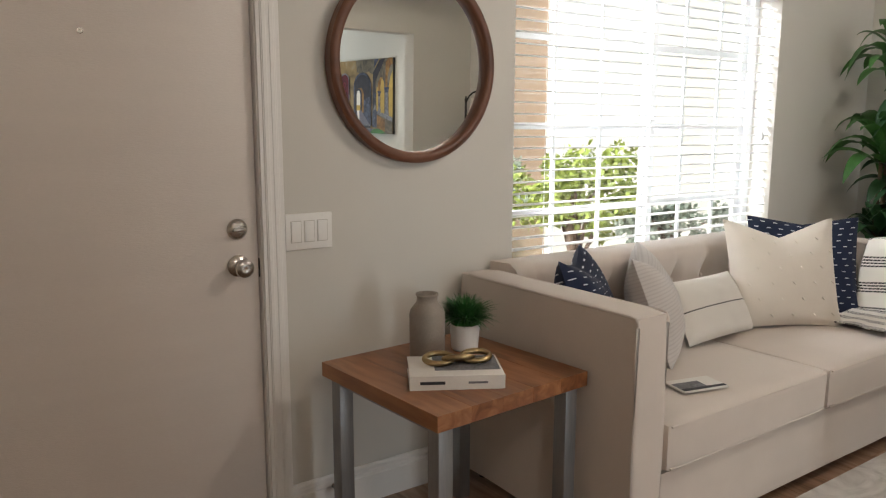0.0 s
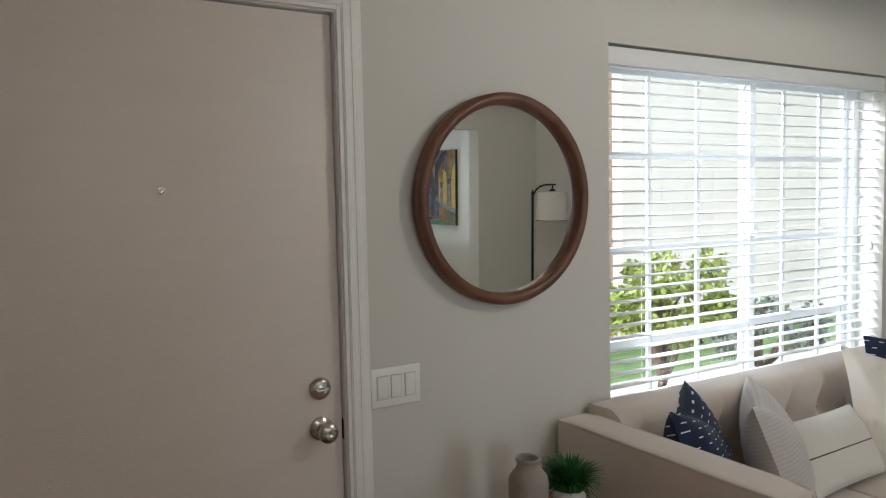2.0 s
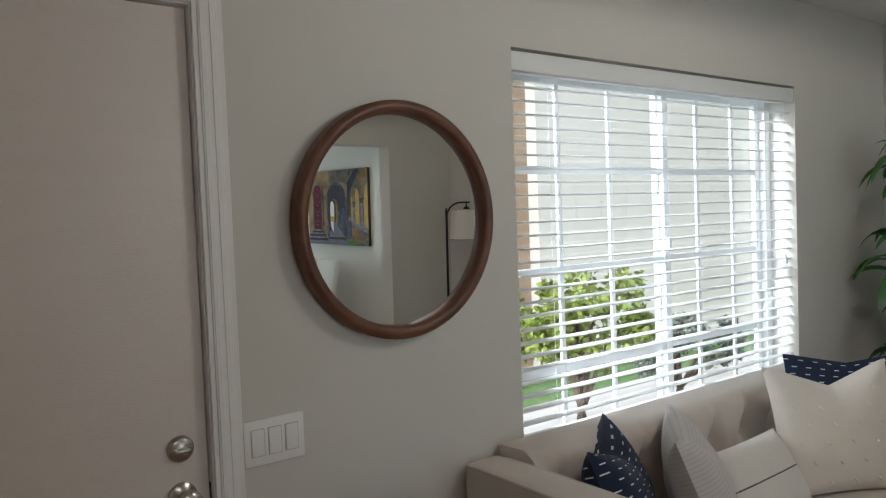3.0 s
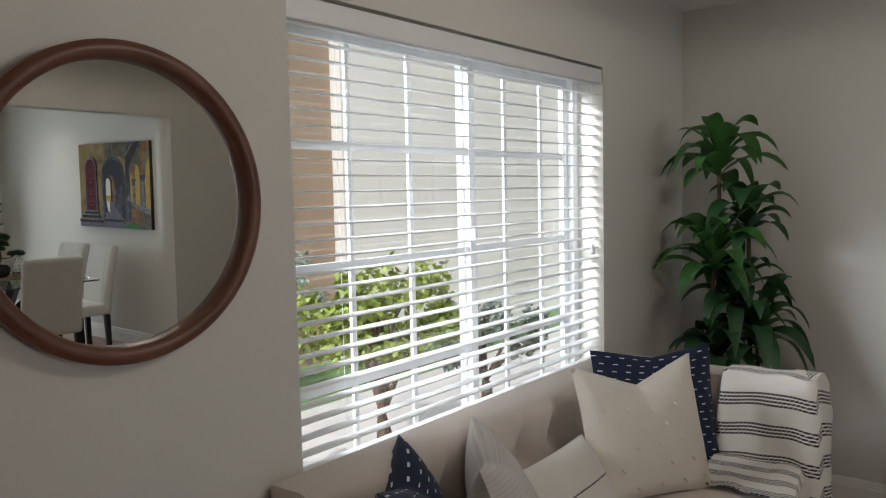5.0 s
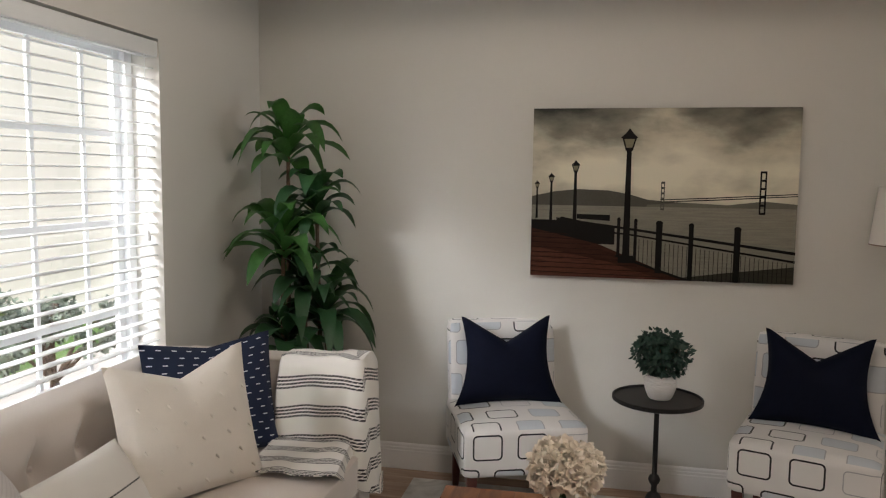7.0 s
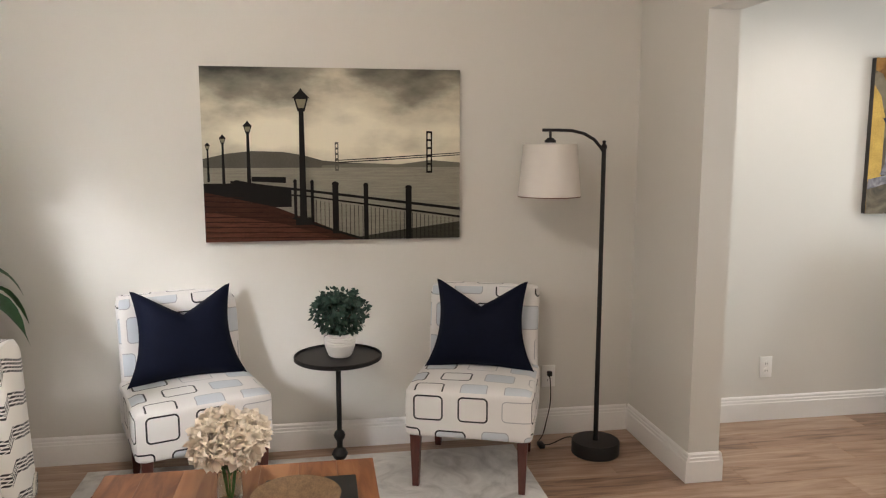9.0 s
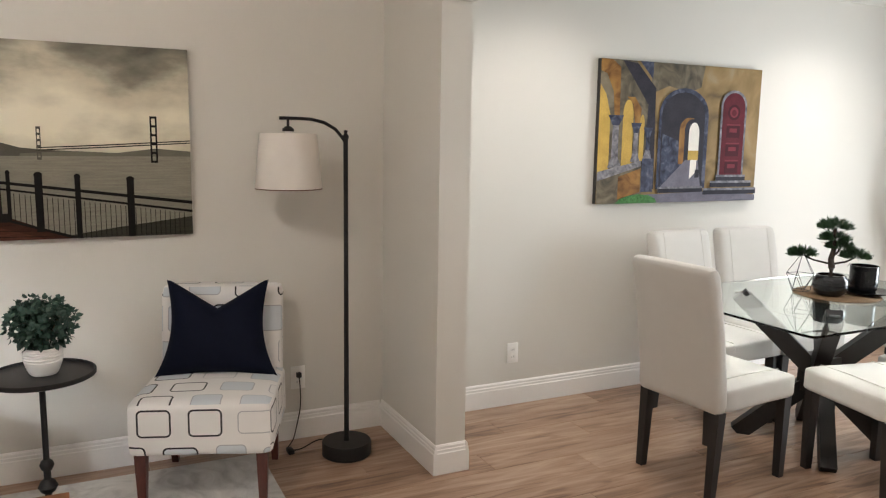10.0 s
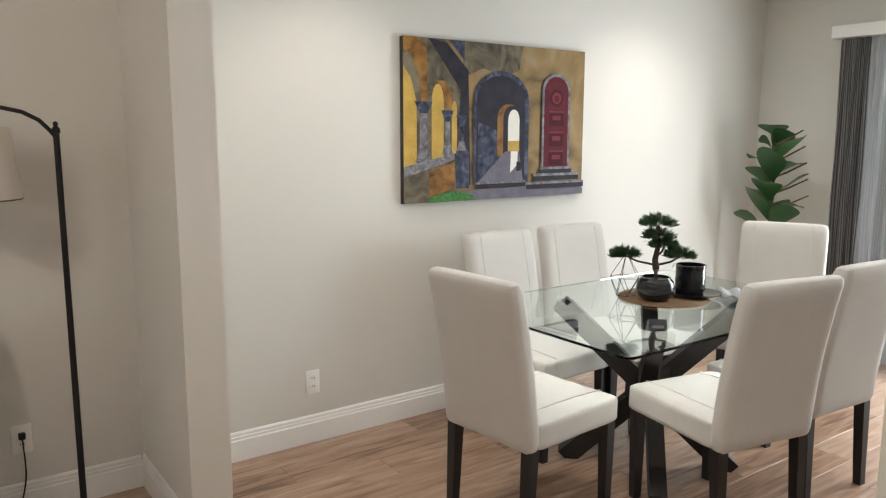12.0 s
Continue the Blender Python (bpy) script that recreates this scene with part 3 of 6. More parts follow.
def sheer(name, base, dark, clear):
    m, k = node_mat(name)
    u, v = k.uv()
    st = k.op("GREATER_THAN", k.op("SINE", k.op("MULTIPLY", u, 330.0)), 0.1)
    c = k.mix(st, base, dark)
    k.finish(c, 0.9)
    b = m.node_tree.nodes["Principled BSDF"]
    t = m.node_tree.nodes.new("ShaderNodeBsdfTranslucent")
    m.node_tree.links.new(c, t.inputs["Color"])
    x = m.node_tree.nodes.new("ShaderNodeMixShader")
    x.inputs[0].default_value = 0.5
    m.node_tree.links.new(b.outputs[0], x.inputs[1])
    m.node_tree.links.new(t.outputs[0], x.inputs[2])
    y = m.node_tree.nodes.new("ShaderNodeMixShader")
    y.inputs[0].default_value = clear
    tr = m.node_tree.nodes.new("ShaderNodeBsdfTransparent")
    m.node_tree.links.new(x.outputs[0], y.inputs[1])
    m.node_tree.links.new(tr.outputs[0], y.inputs[2])
    m.node_tree.links.new(y.outputs[0], m.node_tree.nodes["Material Output"].inputs[0])
    return m


def curtain(x0, x1, folds, depth, material, name, label):
    bm = B()
    uv = bm.loops.layers.uv.new("UVMap")
    n, rows = folds * 10, 8
    grid = []
    for j in range(rows + 1):
        z = 0.02 + 2.085 * j / rows
        line = []
        for i in range(n + 1):
            f = i / n
            a = f * folds * math.tau
            amp = depth * (0.75 + 0.25 * math.sin(7 * f + 1.3)) * (1.15 - 0.35 * j / rows)
            line.append(bm.verts.new((x0 + (x1 - x0) * f + 0.006 * math.sin(a * 0.5 + j), YD + 0.10 + amp * math.sin(a), z)))
        grid.append(line)
    for j in range(rows):
        for i in range(n):
            f = bm.faces.new((grid[j][i], grid[j][i + 1], grid[j + 1][i + 1], grid[j + 1][i]))
            for lp, (a, b) in zip(f.loops, ((i, j), (i + 1, j), (i + 1, j + 1), (i, j + 1))):
                lp[uv].uv = (a * 0.012, b * 0.26)
    return thing(name, label, "curtain", bm=bm, material=material)


curtain(3.79, 3.98, 6, 0.035, sheer("grey_striped_drape", (0.36, 0.35, 0.35), (0.13, 0.13, 0.135), 0.03), "curtain", "grey finely striped curtain, drawn aside")
curtain(2.05, 3.80, 26, 0.022, sheer("pale_sheer", (0.72, 0.77, 0.82), (0.62, 0.68, 0.74), 0.5), "sheer_curtain", "pale grey sheer curtain over the glass door")
thing("curtain_valance", "white curtain valance box on the wall", "valance", bm=box(B(), 1.95, 4.03, YD + 0.001, YD + 0.15, 2.11, 2.19, 0.003), material=TRIM)
# ring fixtures for the unseen spots, the added fill ones included
for _x, _y in DOWN + FILL_SPOTS:
    _d = thing("downlight", "unseen white round recessed ceiling downlight", "ceiling light", pose(_x, _y, CZ), group="recessed downlights")
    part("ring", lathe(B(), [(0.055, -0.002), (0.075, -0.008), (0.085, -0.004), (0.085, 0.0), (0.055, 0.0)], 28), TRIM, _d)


# switches and outlets
def switch_plate():
    s = thing("light_switch", "white three-gang rocker switch plate", "light switch")
    part("plate", box(B(), 0.993, 1.156, 2.2735, 2.2795, 0.934, 1.050, 0.002), PLATE, s)
    for i in range(3):
        x = 1.0285 + 0.046 * i
        # darker sheet round the rocker: the gap's shade put into its colour
        part("rocker_gap", box(B(), x - 0.0185, x + 0.0185, 2.2728, 2.2738, 0.957, 1.027), SEAM_GAP, s)
        part("rocker", box(B(), x - 0.0165, x + 0.0165, 2.270, 2.2745, 0.959, 1.025, 0.0015), PLATE, s)
        for z in (0.944, 1.040):
            part("screw", cyl(B(), (x, 2.2725, z), (x, 2.274, z), 0.003, n=10), PLATE, s)


switch_plate()


def outlet(y, z):
    o = thing("wall_outlet", "white duplex wall outlet", "outlet", group="wall outlets")
    part("plate", box(B(), XR - 0.006, XR - 0.0005, y - 0.036, y + 0.036, z - 0.058, z + 0.058, 0.002), PLATE, o)
    for dz in (-0.02, 0.02):
        soc = part("socket", cyl(B(), (XR - 0.0085, y, z + dz), (XR - 0.005, y, z + dz), 0.0165, n=20), PLATE, o)
        for dy in (-0.006, 0.006):
            part("slot", box(B(), XR - 0.0092, XR - 0.0082, y + dy - 0.0012, y + dy + 0.0012, z + dz - 0.005, z + dz + 0.005), INKD, soc)
    return o


outlet(-2.084, 0.302)
outlet(-0.845, 0.315)

# mirror
mr = thing("wall_mirror", "round wall mirror in a walnut wood frame", "mirror", pose(1.473, YW - 0.007, 1.535, 90.65, 0, 1.0))
part("frame", lathe(B(), [(0.296, 0.0), (0.296, 0.030), (0.301, 0.040), (0.312, 0.046), (0.324, 0.044), (0.333, 0.034), (0.333, 0.0), (0.296, 0.0)], 96), WALNUT, mr, "walnut ring frame")
part("mirror_glass", lathe(B(), [(0.2965, 0.006), (0.2965, 0.012), (0.0, 0.012)], 96), MIRROR, mr, "clear mirror glass", smooth=False)


# ---- living room ----
def pillow(w, h, t, chop=0.0, ears=0.06, n=22):
    """A stuffed cushion standing on its lower edge in the xz plane, thick along y."""
    bm = B()
    uv = bm.loops.layers.uv.new("UVMap")
    sides = []
    for s in (-1, 1):
        g = []
        for j in range(n + 1):
            row = []
            for i in range(n + 1):
                u, v = 2 * i / n - 1, 2 * j / n - 1
                edge = (1 - abs(u) ** 2.6) * (1 - abs(v) ** 2.6)
                d = t / 2 * max(edge, 0) ** 0.55
                x = u * w / 2 * (1 - ears * (1 - v * v) * 0.9)
                z = v * h / 2 * (1 - ears * (1 - u * u) * 0.9)
                if chop:
                    k = max(0.0, 1 - abs(u) / 0.92) ** 1.15 * max(0, (v + 0.3) / 1.3) ** 2
                    z -= chop * k
                    d *= 1 - 0.45 * k
                d += 0.004 * noise.noise(Vector((u * 3, v * 3, s * 4 + w * 9))) * (1 if edge > 0.02 else 0)
                row.append(bm.verts.new((x, s * d, z + h / 2)))
            g.append(row)
        sides.append(g)
        for j in range(n):
            for i in range(n):
                f = bm.faces.new((g[j][i], g[j][i + 1], g[j + 1][i + 1], g[j + 1][i]))
                for lp, (a, b) in zip(f.loops, ((i, j), (i + 1, j), (i + 1, j + 1), (i, j + 1))):
                    lp[uv].uv = (a / n * w, b / n * h)
    bmesh.ops.remove_doubles(bm, verts=bm.verts, dist=0.0006)
    return bm


def cushion_box(bm, x0, x1, y0, y1, z0, z1, crown=0.012, r=0.03, n=12):
    """An upholstered block with soft edges and a slightly crowned top."""
    b2 = B()
    box(b2, x0, x1, y0, y1, z0, z1)
    bmesh.ops.subdivide_edges(b2, edges=b2.edges[:], cuts=n, use_grid_fill=True)
    cx, cy, cz = (x0 + x1) / 2, (y0 + y1) / 2, (z0 + z1) / 2
    hx, hy, hz = (x1 - x0) / 2, (y1 - y0) / 2, (z1 - z0) / 2
    for v in b2.verts:
        p = v.co - Vector((cx, cy, cz))
        q = Vector((max(-hx + r, min(hx - r, p.x)), max(-hy + r, min(hy - r, p.y)), max(-hz + r, min(hz - r, p.z))))
        d = p - q
        if d.length > 1e-6:
            p = q + d.normalized() * r
        if p.z > 0:
            p.z += crown * (1 - (p.x / hx) ** 2) * (1 - (p.y / hy) ** 2) * p.z / hz
        p += 0.0025 * noise.noise_vector(p * 5 + Vector((cx * 7, 0, 0)))
        v.co = p + Vector((cx, cy, cz))
    me = bpy.data.meshes.new("tmp")
    b2.to_mesh(me)
    b2.free()
    bm.from_mesh(me)
    bpy.data.meshes.remove(me)
    return bm


SX0, SX1, SY0, SY1, SH, SB = 1.668, 3.79, 1.42, 2.262, 0.795, 0.828


def sofa():
    s = thing("sofa", "greige linen sofa with tufted back and square arms", "sofa")
    part("base", cushion_box(B(), SX0 + 0.13, SX1 - 0.13, SY0 + 0.012, SY1 - 0.05, 0.045, 0.285, 0, 0.012, 6), SOFA, s)
    for x0, x1, o in ((SX0, SX0 + 0.145, -1), (SX1 - 0.145, SX1, 1)):
        a = part("arm", cushion_box(B(), x0, x1, SY0, SY1, 0.04, SH, 0.006, 0.016, 10), SOFA, s)
        for xx in (x0 + 0.008, x1 - 0.008):
            tube_pts = [(xx, SY1 - 0.05, SH - 0.004), (xx, SY0 + 0.03, SH - 0.004), (xx, SY0 + 0.013, SH - 0.007), (xx, SY0 + 0.006, SH - 0.016), (xx, SY0 + 0.005, SH - 0.03), (xx, SY0 + 0.005, 0.05)]
            part("piping", tube(B(), tube_pts, 0.0062, 8), SOFA, a)
    # back with buttoned tufts
    bm = B()
    x0, x1, z0, z1 = SX0 + 0.145, SX1 - 0.145, 0.28, SB
    nx, nz = 108, 26
    bx = [x0 + (x1 - x0) * (i + 0.5) / 9 for i in range(9)]
    bz = 0.665
    yf = 2.085
    front = []
    for j in range(nz + 1):
        row = []
        z = z0 + (z1 - z0) * j / nz
        for i in range(nx + 1):
            x = x0 + (x1 - x0) * i / nx
            d = 0.0
            for b in bx:
                r2 = ((x - b) / 0.045) ** 2 + ((z - bz) / 0.05) ** 2
                d += 0.042 * math.exp(-r2)
                for sx in (-1, 1):
                    q = abs((x - b) - sx * (bz - z) * 0.55)
                    if z < bz:
                        d += 0.011 * math.exp(-(q / 0.014) ** 2)
                if z > bz:
                    d += 0.024 * math.exp(-((x - b) / 0.018) ** 2) * (1 - (z - bz) / (z1 - bz))
            top = max(0.0, (z - (z1 - 0.05)) / 0.05)
            row.append(bm.verts.new((x, yf + d + 0.05 * top ** 2.2 + 0.04 * (z - 0.5), z)))
        front.append(row)
    for j in range(nz):
        for i in range(nx):
            bm.faces.new((front[j][i], front[j][i + 1], front[j + 1][i + 1], front[j + 1][i]))
    back_top = [bm.verts.new((v.co.x, SY1, z1 - 0.006)) for v in front[-1]]
    back_bot = [bm.verts.new((v.co.x, SY1, z0)) for v in front[-1]]
    for i in range(nx):
        bm.faces.new((front[-1][i], front[-1][i + 1], back_top[i + 1], back_top[i]))
        bm.faces.new((back_top[i], back_top[i + 1], back_bot[i + 1], back_bot[i]))
    for k in (0, -1):
        bm.faces.new([row[k] for row in front] + [back_top[k], back_bot[k]])
    bk = part("backrest", bm, SOFA, s, "button-tufted sofa back")
    for b in bx:
        bm = lathe(B(), [(0.0, 0.006), (0.006, 0.0045), (0.0095, 0.0), (0.0, -0.003)], 12)
        u = part("button", bm, SOFA, bk)
        u.matrix_world = pose(b, yf + 0.042 + 0.006, bz, 90)
    xm = (SX0 + SX1) / 2
    for a, b in ((SX0 + 0.148, xm - 0.003), (xm + 0.003, SX1 - 0.148)):
        c = part("seat_cushion", cushion_box(B(), a, b, SY0 - 0.012, 2.09, 0.288, 0.452, 0.022, 0.026, 14), SOFA, s)
        for z in (0.437, 0.303):
            part("piping", tube(B(), [(a + 0.02, SY0 - 0.008, z), (b - 0.02, SY0 - 0.008, z)], 0.004, 6), SOFA, c)
    for x in (SX0 + 0.07, SX1 - 0.07):
        for y in (SY0 + 0.07, SY1 - 0.07):
            part("leg", cyl(B(), (x, y, 0.0), (x, y, 0.05), 0.018, 0.025, 12), DARKW, s, "dark wooden leg")


sofa()


def place_pillow(name, label, w, h, t, material, m, chop=0.0, ears=0.06, group="sofa cushions"):
    return thing(name, label, "cushion", m, group=group, bm=pillow(w, h, t, chop, ears), material=material)


ZS = 0.468
place_pillow("throw_pillow", "navy cushion with white stitched dashes on the sofa", 0.43, 0.42, 0.20, DOTS, pose(2.10, 1.94, ZS, -19, 0, 35), 0.06, 0.09)
place_pillow("throw_pillow", "grey ribbed cushion leaning on the sofa arm", 0.46, 0.43, 0.20, GREYF, pose(2.37, 1.84, ZS - 0.004, -21, 0, 39), 0.05, 0.09)
place_pillow("lumbar_pillow", "ivory lumbar cushion with two thin black lines", 0.46, 0.27, 0.13, LUMBAR, pose(2.69, 1.83, ZS + 0.012, -32, 0, 2), 0.0, 0.05)
place_pillow("throw_pillow", "navy cushion with white stitched dashes behind the cream one", 0.50, 0.455, 0.12, DOTS, pose(3.40, 1.90, ZS, -13, 0, -43), 0.03, 0.05)
cp = place_pillow("throw_pillow", "cream tufted cushion with a pinched top", 0.51, 0.48, 0.17, CREAM, pose(3.075, 1.785, ZS, -16, 0, -29), 0.07, 0.07)
for _j in range(6):
    for _i in range(5):
        _u, _v = -0.19 + 0.095 * _i + (0.04 if _j % 2 else 0), 0.06 + 0.068 * _j
        if abs(_u) < 0.21:
            _e = (1 - abs(_u / 0.26) ** 2.6) * (1 - abs((_v - 0.25) / 0.25) ** 2.6)
            _q = max(0.0, 1 - abs(_u / 0.26) / 0.92) ** 1.15 * max(0, ((_v - 0.25) / 0.25 + 0.3) / 1.3) ** 2
            _d = 0.085 * max(_e, 0) ** 0.55 * (1 - 0.45 * _q)
            part("tuft", cyl(B(), (_u, -_d + 0.004, _v - 0.07 * _q), (_u + 0.003, -_d - 0.007, _v - 0.012 - 0.07 * _q), 0.005, 0.002, 6), CREAM, cp)


def throw():
    """A woven throw laid round the front corner of the arm, hanging on to the seat and down in front."""
    bm = B()
    uv = bm.loops.layers.uv.new("UVMap")
    xi, xo, n, m = SX1 - 0.145, SX1, 64, 72
    inner, bend, front = 0.30, 0.05, 0.125
    wide = inner + bend + front

    def along(u):
        """Place in plan and outward direction at u along the arm's inner side, corner and front."""
        if u < inner:
            return Vector((xi - 0.014, SY0 + 0.02 + inner - u, 0)), Vector((-1, 0, 0))
        if u < inner + bend:
            a = (u - inner) / bend * math.pi / 2
            return Vector((xi + 0.018 - 0.032 * math.cos(a), SY0 + 0.02 - 0.034 * math.sin(a), 0)), Vector((-math.cos(a), -math.sin(a), 0))
        return Vector((xi + 0.018 + u - inner - bend, SY0 - 0.014, 0)), Vector((0, -1, 0))

    top = SH + 0.022
    g = []
    for j in range(m + 1):
        s = -0.115 + 0.80 * j / m
        row = []
        for i in range(n + 1):
            u = wide * i / n
            p, o = along(u)
            crease = noise.noise(Vector((u * 7, s * 2.5, 4))) * 0.6 + math.sin(u * 34 + 2.2 * math.sin(s * 4)) * 0.5
            if s < 0:
                q = p + o * s * (1.0 if u < inner else 0.9)
                q.z = top + 0.007 * crease + 0.002
            else:
                fall = s + 0.012 * math.sin(u * 15)
                seat = max(0.0, fall - 0.318) if u < inner else 0.0
                hang = min(fall - seat, 0.50 + 0.05 * math.sin(u * 20))
                flare = 0.022 * min(1.0, fall / 0.12) * (0.75 + crease) + 0.05 * fall * fall
                q = p + o * (flare + seat * 0.86 + 0.012 * min(1, fall / 0.03))
                q.y -= seat * 0.15 - 0.04 * fall * max(0.0, 1 - u / inner)
                q.z = top - hang - 0.006 + (0.008 * abs(crease) if seat > 0 else 0.0)
                if q.y < SY0 - 0.03 and seat > 0:
                    q.z -= min(0.12, (SY0 - 0.03 - q.y) * 1.2)
            row.append(bm.verts.new(q))
        g.append(row)
    for j in range(m):
        for i in range(n):
            f = bm.faces.new((g[j][i], g[j][i + 1], g[j + 1][i + 1], g[j + 1][i]))
            for lp, (a, b) in zip(f.loops, ((i, j), (i + 1, j), (i + 1, j + 1), (i, j + 1))):
                lp[uv].uv = (wide * a / n, 0.80 * b / m + 0.025 * math.sin(a / n * 5) + 0.045 * (a / n > 0.69))
    t = thing("throw_blanket", "ivory woven throw with black stripes over the sofa arm", "blanket", bm=bm, material=THROW)
    so = t.modifiers.new("thickness", "SOLIDIFY")
    so.thickness, so.offset = 0.005, 0


throw()
mg = thing("magazine", "folded printed leaflet lying on the sofa seat", "magazine", pose(2.13, 1.55, 0.4705, 0, 0, -14))
part("paper_block", box(B(), -0.09, 0.09, -0.055, 0.055, 0.0, 0.006, 0.001), PAPER, mg)
part("cover_print", box(B(), -0.085, 0.02, -0.05, 0.02, 0.006, 0.0072), INK, mg)
part("cover_band", box(B(), -0.085, 0.085, -0.05, -0.035, 0.0072, 0.0082), INKD, mg)


def side_table():
    t = thing("side_table", "square wooden side table on grey steel legs", "side table", pose(1.344, 1.856, 0, 0, 0, 4))
    h, z = 0.289, 0.60
    w = 2 * h / 5
    for i in range(5):
        part("tabletop", box(B(), -h + w * i, -h + w * (i + 1), -h, h, z - 0.045, z, 0.0006, 1), OAKY, t)
    for x in (-h + 0.045, h - 0.045):
        for y in (-h + 0.045, h - 0.045):
            part("leg", box(B(), x - 0.024, x + 0.024, y - 0.024, y + 0.024, 0.0, z - 0.046, 0.002), STEEL, t, "grey steel leg")
        part("rail", box(B(), x - 0.02, x + 0.02, -h + 0.07, h - 0.07, z - 0.066, z - 0.046), STEEL, t)


side_table()
vs = thing("ceramic_vase", "taupe stoneware bottle vase with a short neck", "vase", pose(1.338, 1.985, 0.60),
           bm=lathe(B(), [(0.0, 0), (0.052, 0), (0.056, 0.005), (0.057, 0.14), (0.053, 0.155), (0.036, 0.176), (0.033, 0.184), (0.033, 0.197), (0.037, 0.202), (0.035, 0.207), (0.029, 0.205), (0.027, 0.18), (0.0, 0.15)], 40), material=STONEW)


def blade(bm, base, tip, width, sag, up=Vector((0, 0, 1)), n=5, fold=0.25):
    """A leaf from base to tip, with a fold along its midrib."""
    base, tip = Vector(base), Vector(tip)
    ax = tip - base
    side = ax.cross(up)
    side = side.normalized() if side.length > 1e-5 else Vector((1, 0, 0))
    nrm = side.cross(ax).normalized()
    rows = []
    for i in range(n + 1):
        f = i / n
        c = base + ax * f + Vector((0, 0, -1)) * sag * f * f + nrm * (sag * 0.9 * math.sin(f * math.pi))
        w = width * (math.sin(min(1, f * 0.92 + 0.1) * math.pi) ** 0.8) * 0.5 + 0.0004
        rows.append([bm.verts.new(c - side * w + nrm * w * fold), bm.verts.new(c), bm.verts.new(c + side * w + nrm * w * fold)])
    for a, b in zip(rows, rows[1:]):
        for k in (0, 1):
            bm.faces.new((a[k], a[k + 1], b[k + 1], b[k]))


def arch_leaf(bm, base, a, length, k1, k2, width, n=7, fold=0.22, peak=0.42, twist=0.0):
    """A strap leaf that rises from base towards the bearing a and arches over; peak is where it is widest."""
    base = Vector(base)
    out = Vector((math.cos(a), math.sin(a), 0))
    side = Vector((-math.sin(a), math.cos(a), 0))
    rows = []
    for i in range(n + 1):
        f = i / n
        c = base + out * length * f * (1 - 0.18 * f) + Vector((0, 0, length * (k1 * f - k2 * f * f)))
        sl = Vector((0, 0, 1)) - out * (k1 - 2 * k2 * f)
        sl.normalize()
        g = f ** (math.log(0.5) / math.log(peak))
        w = width * 0.5 * (0.12 * (1 - f) + max(0.0, math.sin(g * math.pi)) ** 0.8) + 0.0006
        sd = side * math.cos(twist * f) + sl * math.sin(twist * f)
        rows.append([bm.verts.new(c - sd * w + sl * w * fold), bm.verts.new(c), bm.verts.new(c + sd * w + sl * w * fold)])
    for p, q in zip(rows, rows[1:]):
        for k in (0, 1):
            bm.faces.new((p[k], p[k + 1], q[k + 1], q[k]))


def grass_pot():
    rnd = random.Random(4)
    p = thing("potted_grass", "bushy green faux grass in a white pot", "plant", pose(1.487, 1.985, 0.60))
    part("pot", lathe(B(), [(0.0, 0), (0.040, 0), (0.044, 0.004), (0.050, 0.085), (0.047, 0.087), (0.044, 0.075), (0.0, 0.07)], 32), POTW, p, "small white ceramic pot")
    bm = B()
    for i in range(800):
        a, r = rnd.uniform(0, math.tau), 0.042 * math.sqrt(rnd.random())
        o = rnd.uniform(0.015, 0.062) * (0.4 + r / 0.042)
        h = rnd.uniform(0.05, 0.12) - 0.35 * o
        blade(bm, (r * math.cos(a), r * math.sin(a), 0.074), ((r + o) * math.cos(a), (r + o) * math.sin(a), 0.085 + h), 0.006, 0.012 + o * 0.15, n=3)
    part("grass_tuft", bm, LEAFG, p, "bright green grass blades")


grass_pot()
bk = thing("coffee_table_book", "thick white book with a grey cover photograph", "book", pose(1.285, 1.765, 0.60, 0, 0, -30))
part("paper_block", box(B(), -0.128, 0.128, -0.088, 0.088, 0.003, 0.037), PAPER, bk)
part("cover", box(B(), -0.134, 0.134, -0.096, 0.092, 0.037, 0.0405, 0.0008), PAPER, bk)
part("back_cover", box(B(), -0.134, 0.134, -0.096, 0.092, 0.0, 0.003), PAPER, bk)
part("spine", box(B(), -0.134, 0.134, -0.0985, -0.096, 0.0, 0.0405), PAPER, bk)
part("cover_photo", box(B(), -0.06, 0.128, -0.05, 0.086, 0.0405, 0.0412), INK, bk)
part("spine_lettering", box(B(), -0.105, -0.035, -0.0994, -0.0985, 0.016, 0.025), INKD, bk)
part("spine_lettering", box(B(), 0.03, 0.085, -0.0994, -0.0985, 0.017, 0.023), INK, bk)
ch = thing("chain_ornament", "brass chain link ornament lying on the book", "ornament", pose(1.30, 1.77, 0.6412, 0, 0, -22))
for _k in range(3):
    _pts = []
    for _i in range(25):
        _a = _i / 24 * math.tau
        _p = Vector((0.042 * math.cos(_a), 0.024 * math.sin(_a), 0.0))
        _p = Matrix.Rotation(radians((22, -24, 20)[_k]), 3, "X") @ _p
        _pts.append((_p.x - 0.055 + 0.056 * _k, _p.y + (0.004, -0.004, 0.006)[_k], _p.z + 0.0175))
    part("link", tube(B(), _pts, 0.0085, 10), BRASS, ch)


# rug
thing("area_rug", "pale grey distressed area rug", "rug", bm=box(B(), 1.95, 4.47, -0.625, 1.40, 0.001, 0.010, 0.003), material=RUGM)


